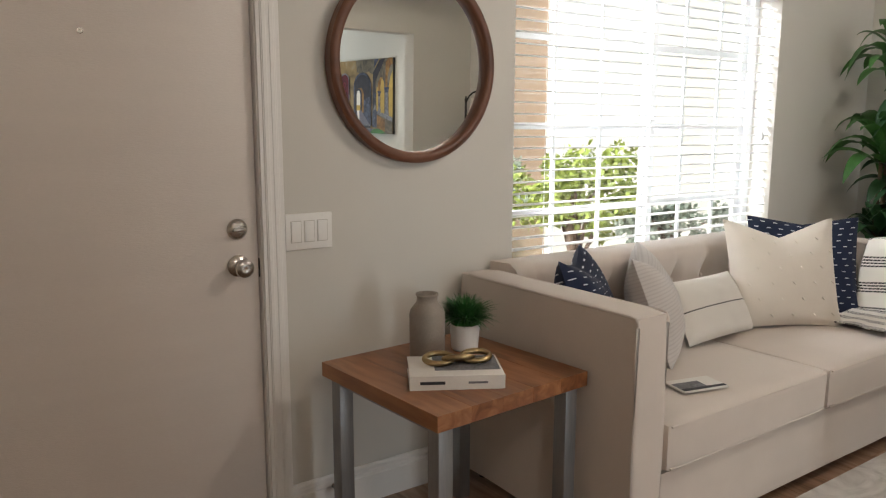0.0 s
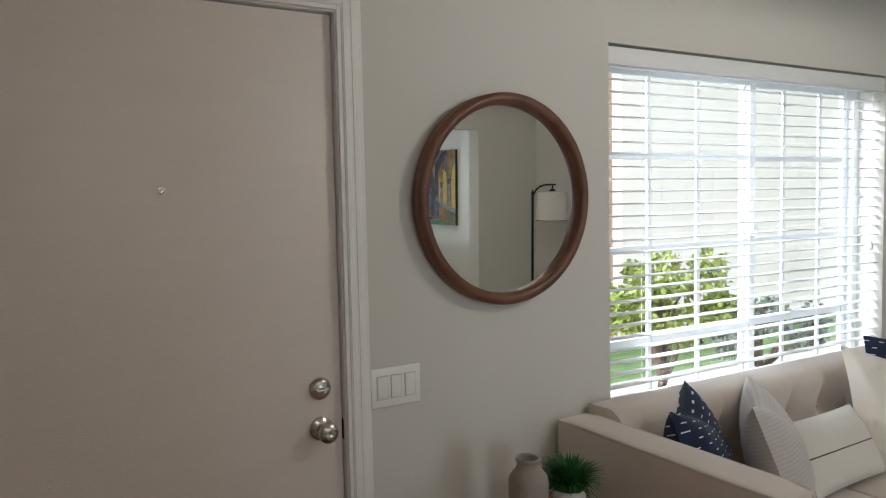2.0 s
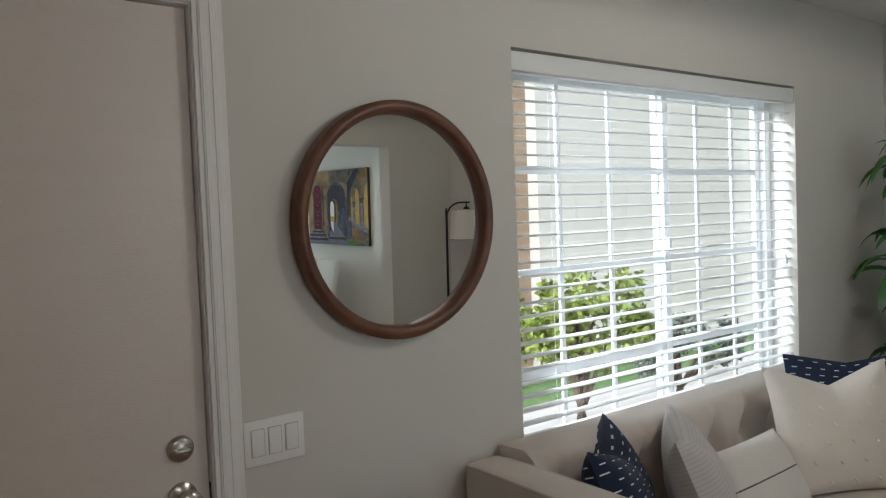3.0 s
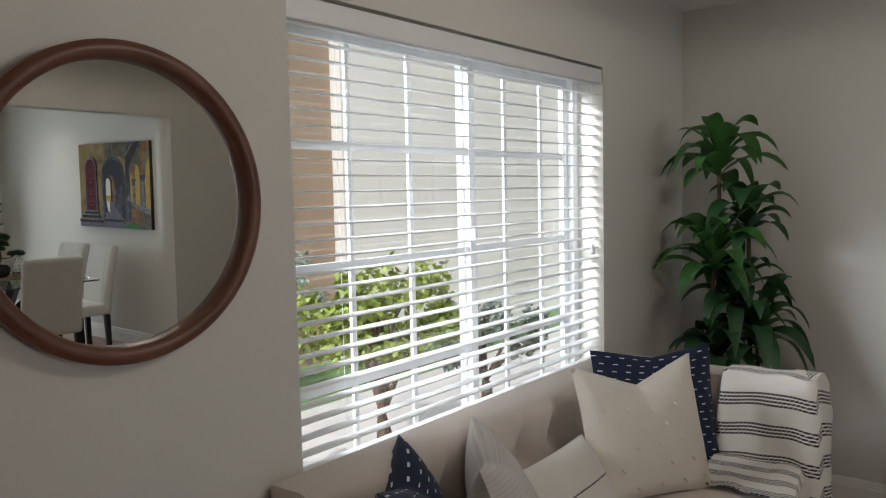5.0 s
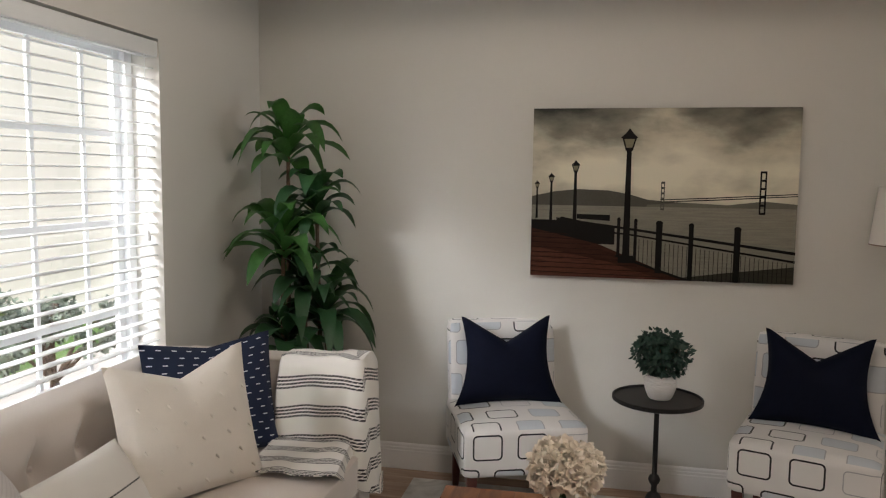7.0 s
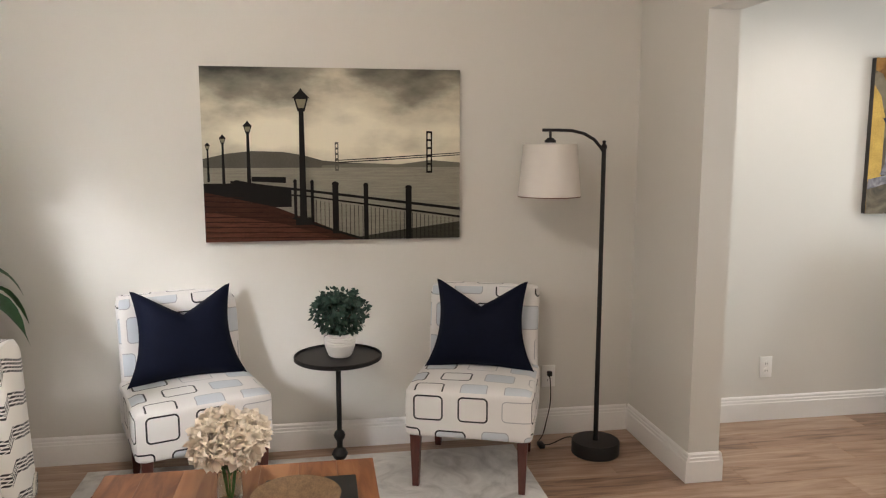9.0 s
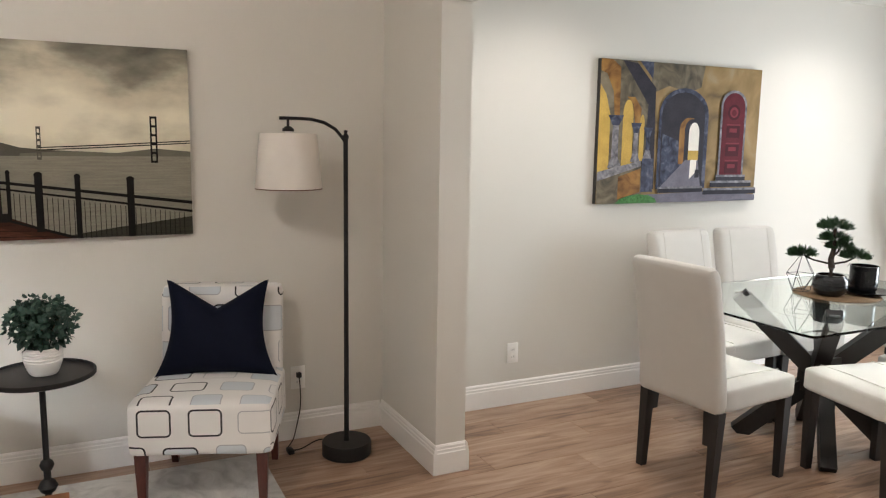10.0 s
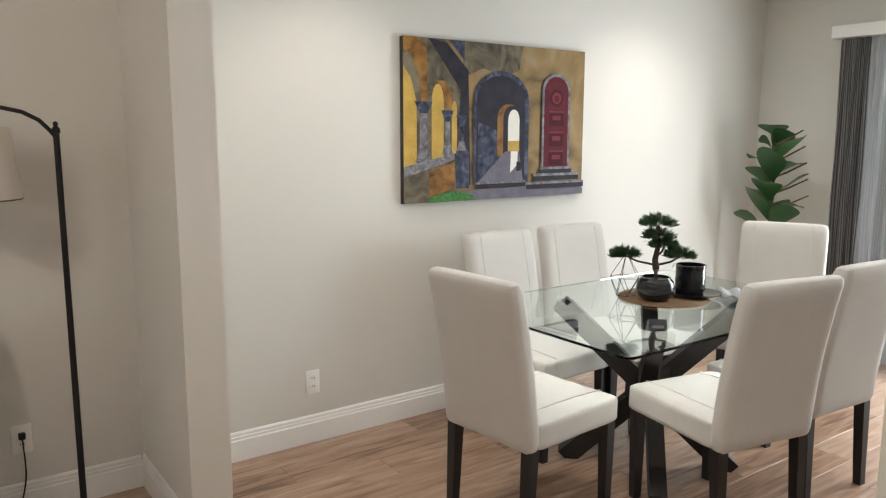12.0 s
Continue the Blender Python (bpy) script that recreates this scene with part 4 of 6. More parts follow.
def coffee_table():
    t = thing("coffee_table", "low coffee table with a striped wood top", "coffee table")
    x0, x1, y0, y1 = 2.72, 3.40, 0.155, 1.02
    w = (y1 - y0) / 7
    for i in range(7):
        part("tabletop", box(B(), x0, x1, y0 + w * i, y0 + w * (i + 1), 0.405, 0.45, 0.0008, 1), OAKT, t)
    for x in (x0 + 0.05, x1 - 0.05):
        for y in (y0 + 0.05, y1 - 0.05):
            part("leg", box(B(), x - 0.024, x + 0.024, y - 0.024, y + 0.024, 0.0105, 0.404, 0.002), STEEL, t, "grey steel leg")
        part("rail", box(B(), x - 0.02, x + 0.02, y0 + 0.08, y1 - 0.08, 0.384, 0.404), STEEL, t)


coffee_table()


def bouquet(x, y, z):
    rnd = random.Random(9)
    f = thing("flower_vase", "ivory hydrangea bunch in a clear glass vase", "flowers", pose(x, y, z))
    v = part("vase", lathe(B(), [(0.0, 0), (0.034, 0), (0.038, 0.006), (0.036, 0.10), (0.033, 0.10), (0.034, 0.01), (0.0, 0.008)], 28), TGLASS, f, "clear glass vase")
    v.visible_shadow = False
    for k, (dx, dy, dz, r) in enumerate(((0, 0, 0.225, 0.066), (-0.055, 0.04, 0.195, 0.064), (0.05, 0.045, 0.20, 0.064), (0.035, -0.055, 0.195, 0.064), (-0.05, -0.045, 0.19, 0.06))):
        part("stem", tube(B(), [(dx * 0.1, dy * 0.1, 0.012), (dx * 0.4, dy * 0.4, 0.11), (dx, dy, dz)], 0.003, 6), LEAFB, f)
        bm = B()
        for i in range(330):
            d = Vector((rnd.gauss(0, 1), rnd.gauss(0, 1), rnd.gauss(0, 1) + 0.15)).normalized()
            c = Vector((dx, dy, dz)) + d * r * rnd.uniform(0.55, 0.85)
            q = Vector((rnd.gauss(0, 1), rnd.gauss(0, 1), rnd.gauss(0, 1)))
            blade(bm, c, c + (d + q * 0.35).normalized() * rnd.uniform(0.020, 0.032), 0.030, 0.005, q.normalized(), 3)
        part("bloom", bm, PETAL, f, "ivory petals")
    bm = B()
    for i in range(14):
        a = i * 2.4
        blade(bm, (0.02 * math.cos(a), 0.02 * math.sin(a), 0.105), (0.085 * math.cos(a), 0.085 * math.sin(a), 0.14 + 0.01 * math.sin(i)), 0.04, 0.02, n=4)
    part("leaf", bm, LEAFD, f, "dark green leaves")


bouquet(3.16, 0.60, 0.451)
bw = thing("wooden_bowl", "shallow brown wooden bowl on the coffee table", "bowl", pose(3.0, 0.40, 0.4695), bm=lathe(B(), [(0.0, 0), (0.05, 0), (0.09, 0.02), (0.125, 0.055), (0.128, 0.06), (0.121, 0.058), (0.085, 0.027), (0.0, 0.01)], 40), material=RATTAN)
thing("tray", "flat black tray under the bowl", "tray", bm=box(B(), 2.84, 3.24, 0.22, 0.50, 0.4505, 0.469, 0.004), material=BLACKM)


def accent_chair():
    c = thing("accent_chair", "armless accent chair in off-white block-print fabric", "chair", group="pair of accent chairs")
    bm = cushion_box(B(), -0.28, 0.28, -0.25, 0.26, 0.235, 0.455, 0.014, 0.03, 14)
    box_uv(bm)
    part("seat", bm, PRINT, c)
    bm = cushion_box(B(), -0.265, 0.265, -0.05, 0.05, 0.0, 0.64, 0.0, 0.028, 14)
    for v in bm.verts:
        v.co.y += 0.225 + 0.10 * max(0, v.co.z / 0.64) ** 1.2
        v.co.z = 0.235 + v.co.z * 0.915
    bm.normal_update()
    box_uv(bm)
    part("backrest", bm, PRINT, c)
    for x, y, s in ((-0.235, -0.21, 0.0), (0.235, -0.21, 0.0), (-0.225, 0.215, 0.05), (0.225, 0.215, 0.05)):
        part("leg", beam(B(), (x, y + s, 0.0), (x, y, 0.24), 0.028, 0.028, 0.045, 0.045), REDW, c, "dark red-brown wooden leg", smooth=False)
    return c


ac = accent_chair()
ac.matrix_world = pose(4.255, 0.875, 0.010, 0, 0, -70)
ac2 = copy_thing(ac, pose(4.21, -0.375, 0.010, 0, 0, -110))


def pillow_on(m, label):
    p = place_pillow("throw_pillow", label, 0.45, 0.425, 0.16, NAVY, m, 0.10, 0.13, "navy cushions on the accent chairs")
    for v in p.data.vertices:
        v.co.x *= 0.97 + 0.20 * max(0.0, 1 - v.co.z / 0.30) ** 2


for _c in (pose(4.255, 0.875, 0.010, 0, 0, -70), pose(4.21, -0.375, 0.010, 0, 0, -110)):
    pillow_on(_c @ pose(0, 0.10, 0.447, -13), "plain navy velvet cushion with a pinched top")


def pedestal_table():
    t = thing("pedestal_table", "small round black metal pedestal table", "side table", pose(4.15, 0.25, 0.0))
    part("tabletop", lathe(B(), [(0.0, 0.588), (0.183, 0.588), (0.19, 0.592), (0.19, 0.606), (0.185, 0.608), (0.182, 0.598), (0.0, 0.598)], 64), BLACKM, t)
    part("stem", lathe(B(), [(0.0, 0.02), (0.0125, 0.02), (0.0125, 0.125), (0.026, 0.135), (0.036, 0.155), (0.026, 0.175), (0.013, 0.185), (0.013, 0.215), (0.022, 0.228), (0.026, 0.242), (0.020, 0.256), (0.011, 0.264), (0.011, 0.588), (0.0, 0.588)], 24), BLACKM, t)
    part("base", lathe(B(), [(0.0, 0.0105), (0.12, 0.0105), (0.122, 0.016), (0.10, 0.024), (0.02, 0.036), (0.0, 0.036)], 48), BLACKM, t)


pedestal_table()


def topiary():
    rnd = random.Random(21)
    p = thing("potted_topiary", "round eucalyptus plant in a ribbed white pot", "plant", pose(4.16, 0.24, 0.599))
    prof = [(0.0, 0.0), (0.045, 0.0)]
    for i in range(9):
        r = 0.050 + 0.016 * math.sin(min(1, i / 7) * math.pi / 1.6)
        prof += [(r, 0.006 + i * 0.0105), (r + 0.003, 0.011 + i * 0.0105)]
    prof += [(0.058, 0.104), (0.053, 0.10), (0.0, 0.09)]
    part("pot", lathe(B(), prof, 40), POTW, p, "ribbed white ceramic pot")
    bm = B()
    for i in range(1050):
        d = Vector((rnd.gauss(0, 1), rnd.gauss(0, 1), rnd.gauss(0, 1))).normalized()
        r = 0.118 * rnd.uniform(0.45, 1.0) * (1 + 0.12 * noise.noise(d * 3))
        c = Vector((0, 0, 0.195)) + Vector((d.x, d.y, d.z * 0.88)) * r
        if c.z < 0.09:
            continue
        q = Vector((rnd.gauss(0, 1), rnd.gauss(0, 1), rnd.gauss(0, 1))).normalized()
        blade(bm, c, c + (d * 0.8 + q * 0.8).normalized() * rnd.uniform(0.018, 0.03), 0.018, 0.003, q, 3)
    part("foliage", bm, LEAFT, p, "dense dark green leaves")
    for i in range(9):
        a = i * 2.1
        part("stem", tube(B(), [(0, 0, 0.09), (0.03 * math.cos(a), 0.03 * math.sin(a), 0.15), (0.07 * math.cos(a), 0.07 * math.sin(a), 0.22)], 0.002, 5), CANE, p)


topiary()


def floor_lamp():
    l = thing("floor_lamp", "black arc floor lamp with a pale drum shade", "floor lamp", pose(4.32, -1.005, 0.0))
    part("base", lathe(B(), [(0.0, 0.0), (0.112, 0.0), (0.117, 0.005), (0.117, 0.062), (0.113, 0.068), (0.012, 0.068), (0.0, 0.068)], 56), BLACKM, l)
    part("pole", lathe(B(), [(0.0, 0.068), (0.016, 0.068), (0.012, 0.09), (0.0105, 1.0), (0.0105, 1.49), (0.014, 1.492), (0.014, 1.505), (0.007, 1.515), (0.009, 1.528), (0.0, 1.532)], 20), BLACKM, l)
    pts = [(0, 0.0, 1.475), (0, 0.018, 1.50), (0, 0.05, 1.535), (0, 0.10, 1.562), (0, 0.16, 1.575), (0, 0.22, 1.577), (0, 0.30, 1.577)]
    part("arm", tube(B(), pts, 0.0075, 10), BLACKM, l)
    bm = cyl(B(), (0, 0.262, 1.532), (0, 0.262, 1.575), 0.006, n=12)
    lathe(bm, [(0.0, 1.520), (0.026, 1.520), (0.026, 1.530), (0.012, 1.542), (0.0, 1.542)], 20, 0, 0.262)
    part("socket_cap", bm, BLACKM, l)
    part("shade", lathe(B(), [(0.145, 1.272), (0.122, 1.512), (0.120, 1.512), (0.143, 1.272), (0.145, 1.272)], 64), SHADE, l, "pale linen drum shade")
    part("shade_rim", lathe(B(), [(0.1455, 1.270), (0.1455, 1.2745), (0.1425, 1.2745), (0.1425, 1.270), (0.1455, 1.270)], 64), WALNUT, l)
    for o in l.children:
        if o.name.startswith("shade"):
            o.location = (0, 0.262, 0)
    bm = lathe(B(), [(0.0, 1.36), (0.02, 1.37), (0.03, 1.40), (0.022, 1.44), (0.013, 1.46), (0.013, 1.52), (0.0, 1.52)], 20, 0, 0.262)
    part("bulb", bm, POTW, l, "unlit white bulb")


floor_lamp()
bm = B()
_pts = [(XR - 0.02, -0.845, 0.325), (XR - 0.04, -0.845, 0.30), (XR - 0.04, -0.85, 0.18), (XR - 0.03, -0.83, 0.08), (4.53, -0.80, 0.012), (4.46, -0.74, 0.008), (4.42, -0.80, 0.008), (4.47, -0.90, 0.03), (4.50, -0.96, 0.012), (4.44, -1.0, 0.008), (4.43, -1.02, 0.012)]
_fine = []
for _i in range(len(_pts) - 1):
    for _k in range(6):
        _fine.append(Vector(_pts[_i]).lerp(Vector(_pts[_i + 1]), _k / 6))
for _r in range(6):
    _fine = [_fine[0]] + [(a + b + c) / 3 for a, b, c in zip(_fine, _fine[1:], _fine[2:])] + [_fine[-1]]
cable = thing("power_cord", "thin black lamp cord with plug and foot switch", "cable", bm=tube(bm, _fine, 0.003, 6), material=BLACKM)
part("plug", box(B(), XR - 0.034, XR - 0.0095, -0.857, -0.833, 0.32, 0.345, 0.004), BLACKM, cable)
part("foot_switch", box(B(), 4.40, 4.46, -0.775, -0.745, 0.001, 0.022, 0.006), BLACKM, cable)


def dracaena():
    rnd = random.Random(3)
    p = thing("dracaena_plant", "tall dark green dracaena in a floor pot beside the sofa", "plant", pose(4.22, 1.90, 0.0))
    part("pot", lathe(B(), [(0.0, 0), (0.12, 0), (0.125, 0.01), (0.155, 0.28), (0.158, 0.29), (0.148, 0.29), (0.14, 0.24), (0.0, 0.235)], 36), STONEW, p, "taupe planter")
    heads = (((-0.02, 0.05), 1.70, 0.33), ((0.05, -0.06), 1.43, 0.29), ((-0.06, 0.06), 1.25, 0.36), ((0.05, -0.10), 0.90, 0.36), ((-0.05, 0.05), 0.80, 0.30), ((0.0, -0.02), 1.08, 0.30))
    for k, ((dx, dy), z, r) in enumerate(heads):
        part("cane", tube(B(), [(dx * 1.3, dy * 1.3, 0.23), (dx * 1.2 + 0.01, dy * 1.1, z * 0.6), (dx, dy, z + 0.03)], 0.013, 8, 0.009), CANE, p, "slim brown cane")
        bm = B()
        for i in range(20):
            a = i * 2.399 + k
            f = i / 19
            ln = r * rnd.uniform(0.75, 1.2) * (1 - 0.25 * f)
            arch_leaf(bm, (dx, dy, z - 0.12 + 0.14 * f), a + rnd.uniform(-0.3, 0.3), ln, 0.72 + 1.0 * f + rnd.uniform(-0.2, 0.2), 0.98 + 0.35 * f + rnd.uniform(-0.25, 0.35), rnd.uniform(0.065, 0.10), 8, 0.25, 0.45, rnd.uniform(-0.5, 0.5))
        part("leaf_rosette", bm, LEAFB if k in (0, 2) else LEAFD, p, "arching strap leaves")
    # keep the leaves clear of the walls
    for o in p.children:
        if o.name.startswith("leaf"):
            for v in o.data.vertices:
                v.co.x = min(v.co.x, 0.37)
                v.co.y = min(v.co.y, 0.37)


dracaena()


# ---- pictures ----
def flat_mat(name, color, vary=0.15, scale=9.0, rough=0.55, stretch=(1, 1, 1)):
    m = mat(name, color, rough, vary=vary, scale=scale, fine=160, bump=0.06, stretch=stretch)
    m.node_tree.nodes["Principled BSDF"].inputs["Specular IOR Level"].default_value = 0.15
    return m


def picture(name, label, y_left, y_right, z0, z1, ground):
    """A stretched canvas on the east wall; returns it and a function that lays a flat painted shape on it.
    Shapes are given in fractions from the upper left corner."""
    p = thing(name, label, "picture")
    part("canvas", box(B(), XR - 0.032, XR - 0.001, y_right, y_left, z0, z1, 0.002), CANVAS_EDGE, p)
    w, h = y_left - y_right, z1 - z0
    count = [0]

    def lay(kind, outline, material):
        count[0] += 1
        x = XR - 0.0322 - 0.00025 * count[0]
        bm = B()
        extrude(bm, outline, 0.0002, lambda u, v, d: (x + d, y_left - u * w, z1 - v * h))
        return part(kind, bm, material, p, smooth=False)

    lay("painted_ground", [(0, 0), (1, 0), (1, 1), (0, 1)], ground)
    return p, lay


def rect(u0, v0, u1, v1):
    return [(u0, v0), (u1, v0), (u1, v1), (u0, v1)]


def arch(u0, u1, v_spring, v_bottom, rise, n=14):
    c, r = (u0 + u1) / 2, (u1 - u0) / 2
    return [(u1, v_bottom), (u1, v_spring)] + [(c + r * math.cos(a * math.pi / n), v_spring - rise * math.sin(a * math.pi / n)) for a in range(1, n)] + [(u0, v_spring), (u0, v_bottom)]


def disc(u, v, a, b, n=14):
    return [(u + a * math.cos(i * math.tau / n), v + b * math.sin(i * math.tau / n)) for i in range(n)]


def pier_picture():
    sky, k = node_mat("stormy_sky_print")
    tc = sky.node_tree.nodes.new("ShaderNodeTexCoord")
    sep = sky.node_tree.nodes.new("ShaderNodeSeparateXYZ")
    sky.node_tree.links.new(tc.outputs["Object"], sep.inputs[0])
    mp = sky.node_tree.nodes.new("ShaderNodeMapping")
    mp.inputs["Scale"].default_value = (1, 1, 2.2)
    sky.node_tree.links.new(tc.outputs["Object"], mp.inputs[0])
    n = sky.node_tree.nodes.new("ShaderNodeTexNoise")
    n.inputs["Scale"].default_value, n.inputs["Detail"].default_value = 3.2, 6
    sky.node_tree.links.new(mp.outputs[0], n.inputs["Vector"])
    up = k.op("SUBTRACT", sep.outputs[2], 1.50)
    f = k.op("ADD", k.op("MULTIPLY", k.op("ABSOLUTE", k.op("SUBTRACT", up, 0.06)), 2.1), k.op("MULTIPLY_ADD", n.outputs["Fac"], 1.3, -0.70))
    f = k.op("ADD", f, k.op("MULTIPLY", k.op("ABSOLUTE", k.op("SUBTRACT", sep.outputs[1], 0.25)), 0.35))
    r = sky.node_tree.nodes.new("ShaderNodeValToRGB")
    r.color_ramp.elements[0].position, r.color_ramp.elements[0].color = 0.05, (0.82, 0.76, 0.60, 1)
    r.color_ramp.elements[1].position, r.color_ramp.elements[1].color = 0.95, (0.040, 0.042, 0.034, 1)
    r.color_ramp.elements.new(0.35).color = (0.58, 0.53, 0.41, 1)
    r.color_ramp.elements.new(0.6).color = (0.25, 0.235, 0.185, 1)
    sky.node_tree.links.new(f, r.inputs[0])
    k.finish(r.outputs[0], 0.5)
    hill = flat_mat("hill_print", (0.10, 0.095, 0.075))
    hill2 = flat_mat("far_hill_print", (0.16, 0.15, 0.115))
    water = flat_mat("water_print", (0.25, 0.235, 0.185), 0.25, 14, stretch=(1, 0.5, 9))
    deck = flat_mat("boardwalk_print", (0.045, 0.016, 0.010), 0.6, 16, stretch=(1, 0.6, 6))
    dark = flat_mat("iron_print", (0.010, 0.009, 0.008))
    shade = flat_mat("dark_water_print", (0.045, 0.043, 0.032), 0.3, 14, stretch=(1, 0.5, 9))
    lamp = flat_mat("lamp_glass_print", (0.22, 0.20, 0.13))
    p, lay = picture("bridge_picture", "sepia canvas print of a pier, lamp posts and a long bridge", 0.842, -0.365, 1.057, 1.865, sky)
    lay("painted_hill", [(0, 0.52), (0.09, 0.49), (0.18, 0.475), (0.30, 0.48), (0.38, 0.50), (0.45, 0.53), (0.52, 0.54), (0.6, 0.545), (0.6, 0.60), (0, 0.60)], hill)
    lay("painted_hill", [(0.45, 0.56), (0.6, 0.545), (0.75, 0.555), (0.88, 0.53), (1, 0.545), (1, 0.60), (0.45, 0.59)], hill2)
    lay("painted_water", rect(0, 0.572, 1, 1), water)
    lay("painted_water", [(0.52, 1), (0.74, 0.95), (1, 0.90), (1, 1)], shade)
    for v in (0.0, 0.012):
        lay("painted_bridge", [(0.50, 0.528 + v), (0.7, 0.512 + v), (1, 0.484 + v), (1, 0.489 + v), (0.7, 0.518 + v), (0.50, 0.533 + v)], dark)
    for u, t, b, w, m in ((0.875, 0.365, 0.60, 0.006, dark), (0.508, 0.43, 0.585, 0.0035, hill)):
        lay("painted_tower", rect(u - 2 * w, t, u - w, b), m)
        lay("painted_tower", rect(u + w, t, u + 2 * w, b), m)
        for i in range(6):
            vv = t + (b - t) * i / 5
            lay("painted_tower", rect(u - 2 * w, vv - 0.006, u + 2 * w, vv + 0.006), m)
    lay("painted_boardwalk", [(0, 0.70), (0.10, 0.70), (0.32, 0.83), (0.60, 1.0), (0, 1)], deck)
    lay("painted_boardwalk", [(0.0, 0.82), (0.30, 0.90), (0.52, 1.0), (0, 1)], flat_mat("boardwalk_lit_print", (0.085, 0.030, 0.018), 0.7, 20, stretch=(1, 0.6, 8)))
    lay("painted_bench", [(0.0, 0.66), (0.10, 0.66), (0.12, 0.64), (0.33, 0.70), (0.33, 0.80), (0.27, 0.80), (0.0, 0.71)], dark)
    lay("painted_boat", [(0.18, 0.622), (0.31, 0.625), (0.31, 0.66), (0.18, 0.65)], dark)
    seam = flat_mat("boardwalk_seam_print", (0.022, 0.009, 0.006), 0.4, 16)
    for i in range(9):
        v = 0.73 + 0.03 * i
        lay("painted_plank_seam", [(0.0, v), (min(0.55, 0.10 + (v - 0.70) * 1.55), v + 0.012), (min(0.55, 0.10 + (v - 0.70) * 1.55), v + 0.016), (0.0, v + 0.006)], seam)
    # railing
    lay("painted_rail", [(0.10, 0.645), (0.40, 0.70), (1, 0.815), (1, 0.832), (0.40, 0.715), (0.10, 0.655)], dark)
    lay("painted_rail", [(0.33, 0.725), (0.40, 0.735), (1, 0.865), (1, 0.878), (0.40, 0.745), (0.33, 0.735)], dark)
    lay("painted_rail", [(0.34, 0.86), (0.62, 0.995), (0.60, 1.0), (0.33, 0.868)], dark)
    for u, t, b, w in ((0.345, 0.66, 0.87, 0.006), (0.41, 0.665, 0.90, 0.006), (0.50, 0.675, 0.96, 0.012), (0.62, 0.685, 1.0, 0.009), (0.79, 0.70, 1.0, 0.012)):
        lay("painted_post", rect(u - w, t, u + w, b), dark)
        lay("painted_finial", disc(u, t - 0.008, w * 1.15, 0.015), dark)
    for i in range(34):
        u = 0.425 + 0.0165 * i
        t = 0.755 + (u - 0.40) * 0.215
        lay("painted_baluster", rect(u - 0.0011, t, u + 0.0011, min(1, 0.88 + (u - 0.38) * 0.53)), dark)
    # lamp posts
    for u, t, b, s in ((0.375, 0.13, 0.87, 1.0), (0.172, 0.31, 0.66, 0.55), (0.078, 0.385, 0.66, 0.42), (0.022, 0.43, 0.65, 0.33)):
        lay("painted_lamp_post", [(u - 0.009 * s, t + 0.11 * s), (u + 0.009 * s, t + 0.11 * s), (u + 0.014 * s, b), (u - 0.014 * s, b)], dark)
        lay("painted_lamp", [(u - 0.028 * s, t + 0.04 * s), (u + 0.028 * s, t + 0.04 * s), (u + 0.013 * s, t + 0.12 * s), (u - 0.013 * s, t + 0.12 * s)], dark)
        lay("painted_lamp_glass", [(u - 0.020 * s, t + 0.05 * s), (u + 0.020 * s, t + 0.05 * s), (u + 0.011 * s, t + 0.10 * s), (u - 0.011 * s, t + 0.10 * s)], lamp)
        lay("painted_lamp_cap", [(u - 0.034 * s, t + 0.045 * s), (u - 0.012 * s, t + 0.012 * s), (u, t - 0.012 * s), (u + 0.012 * s, t + 0.012 * s), (u + 0.034 * s, t + 0.045 * s)], dark)
    lay("painted_lamp_foot", rect(0.345, 0.86, 0.405, 0.905), dark)


pier_picture()


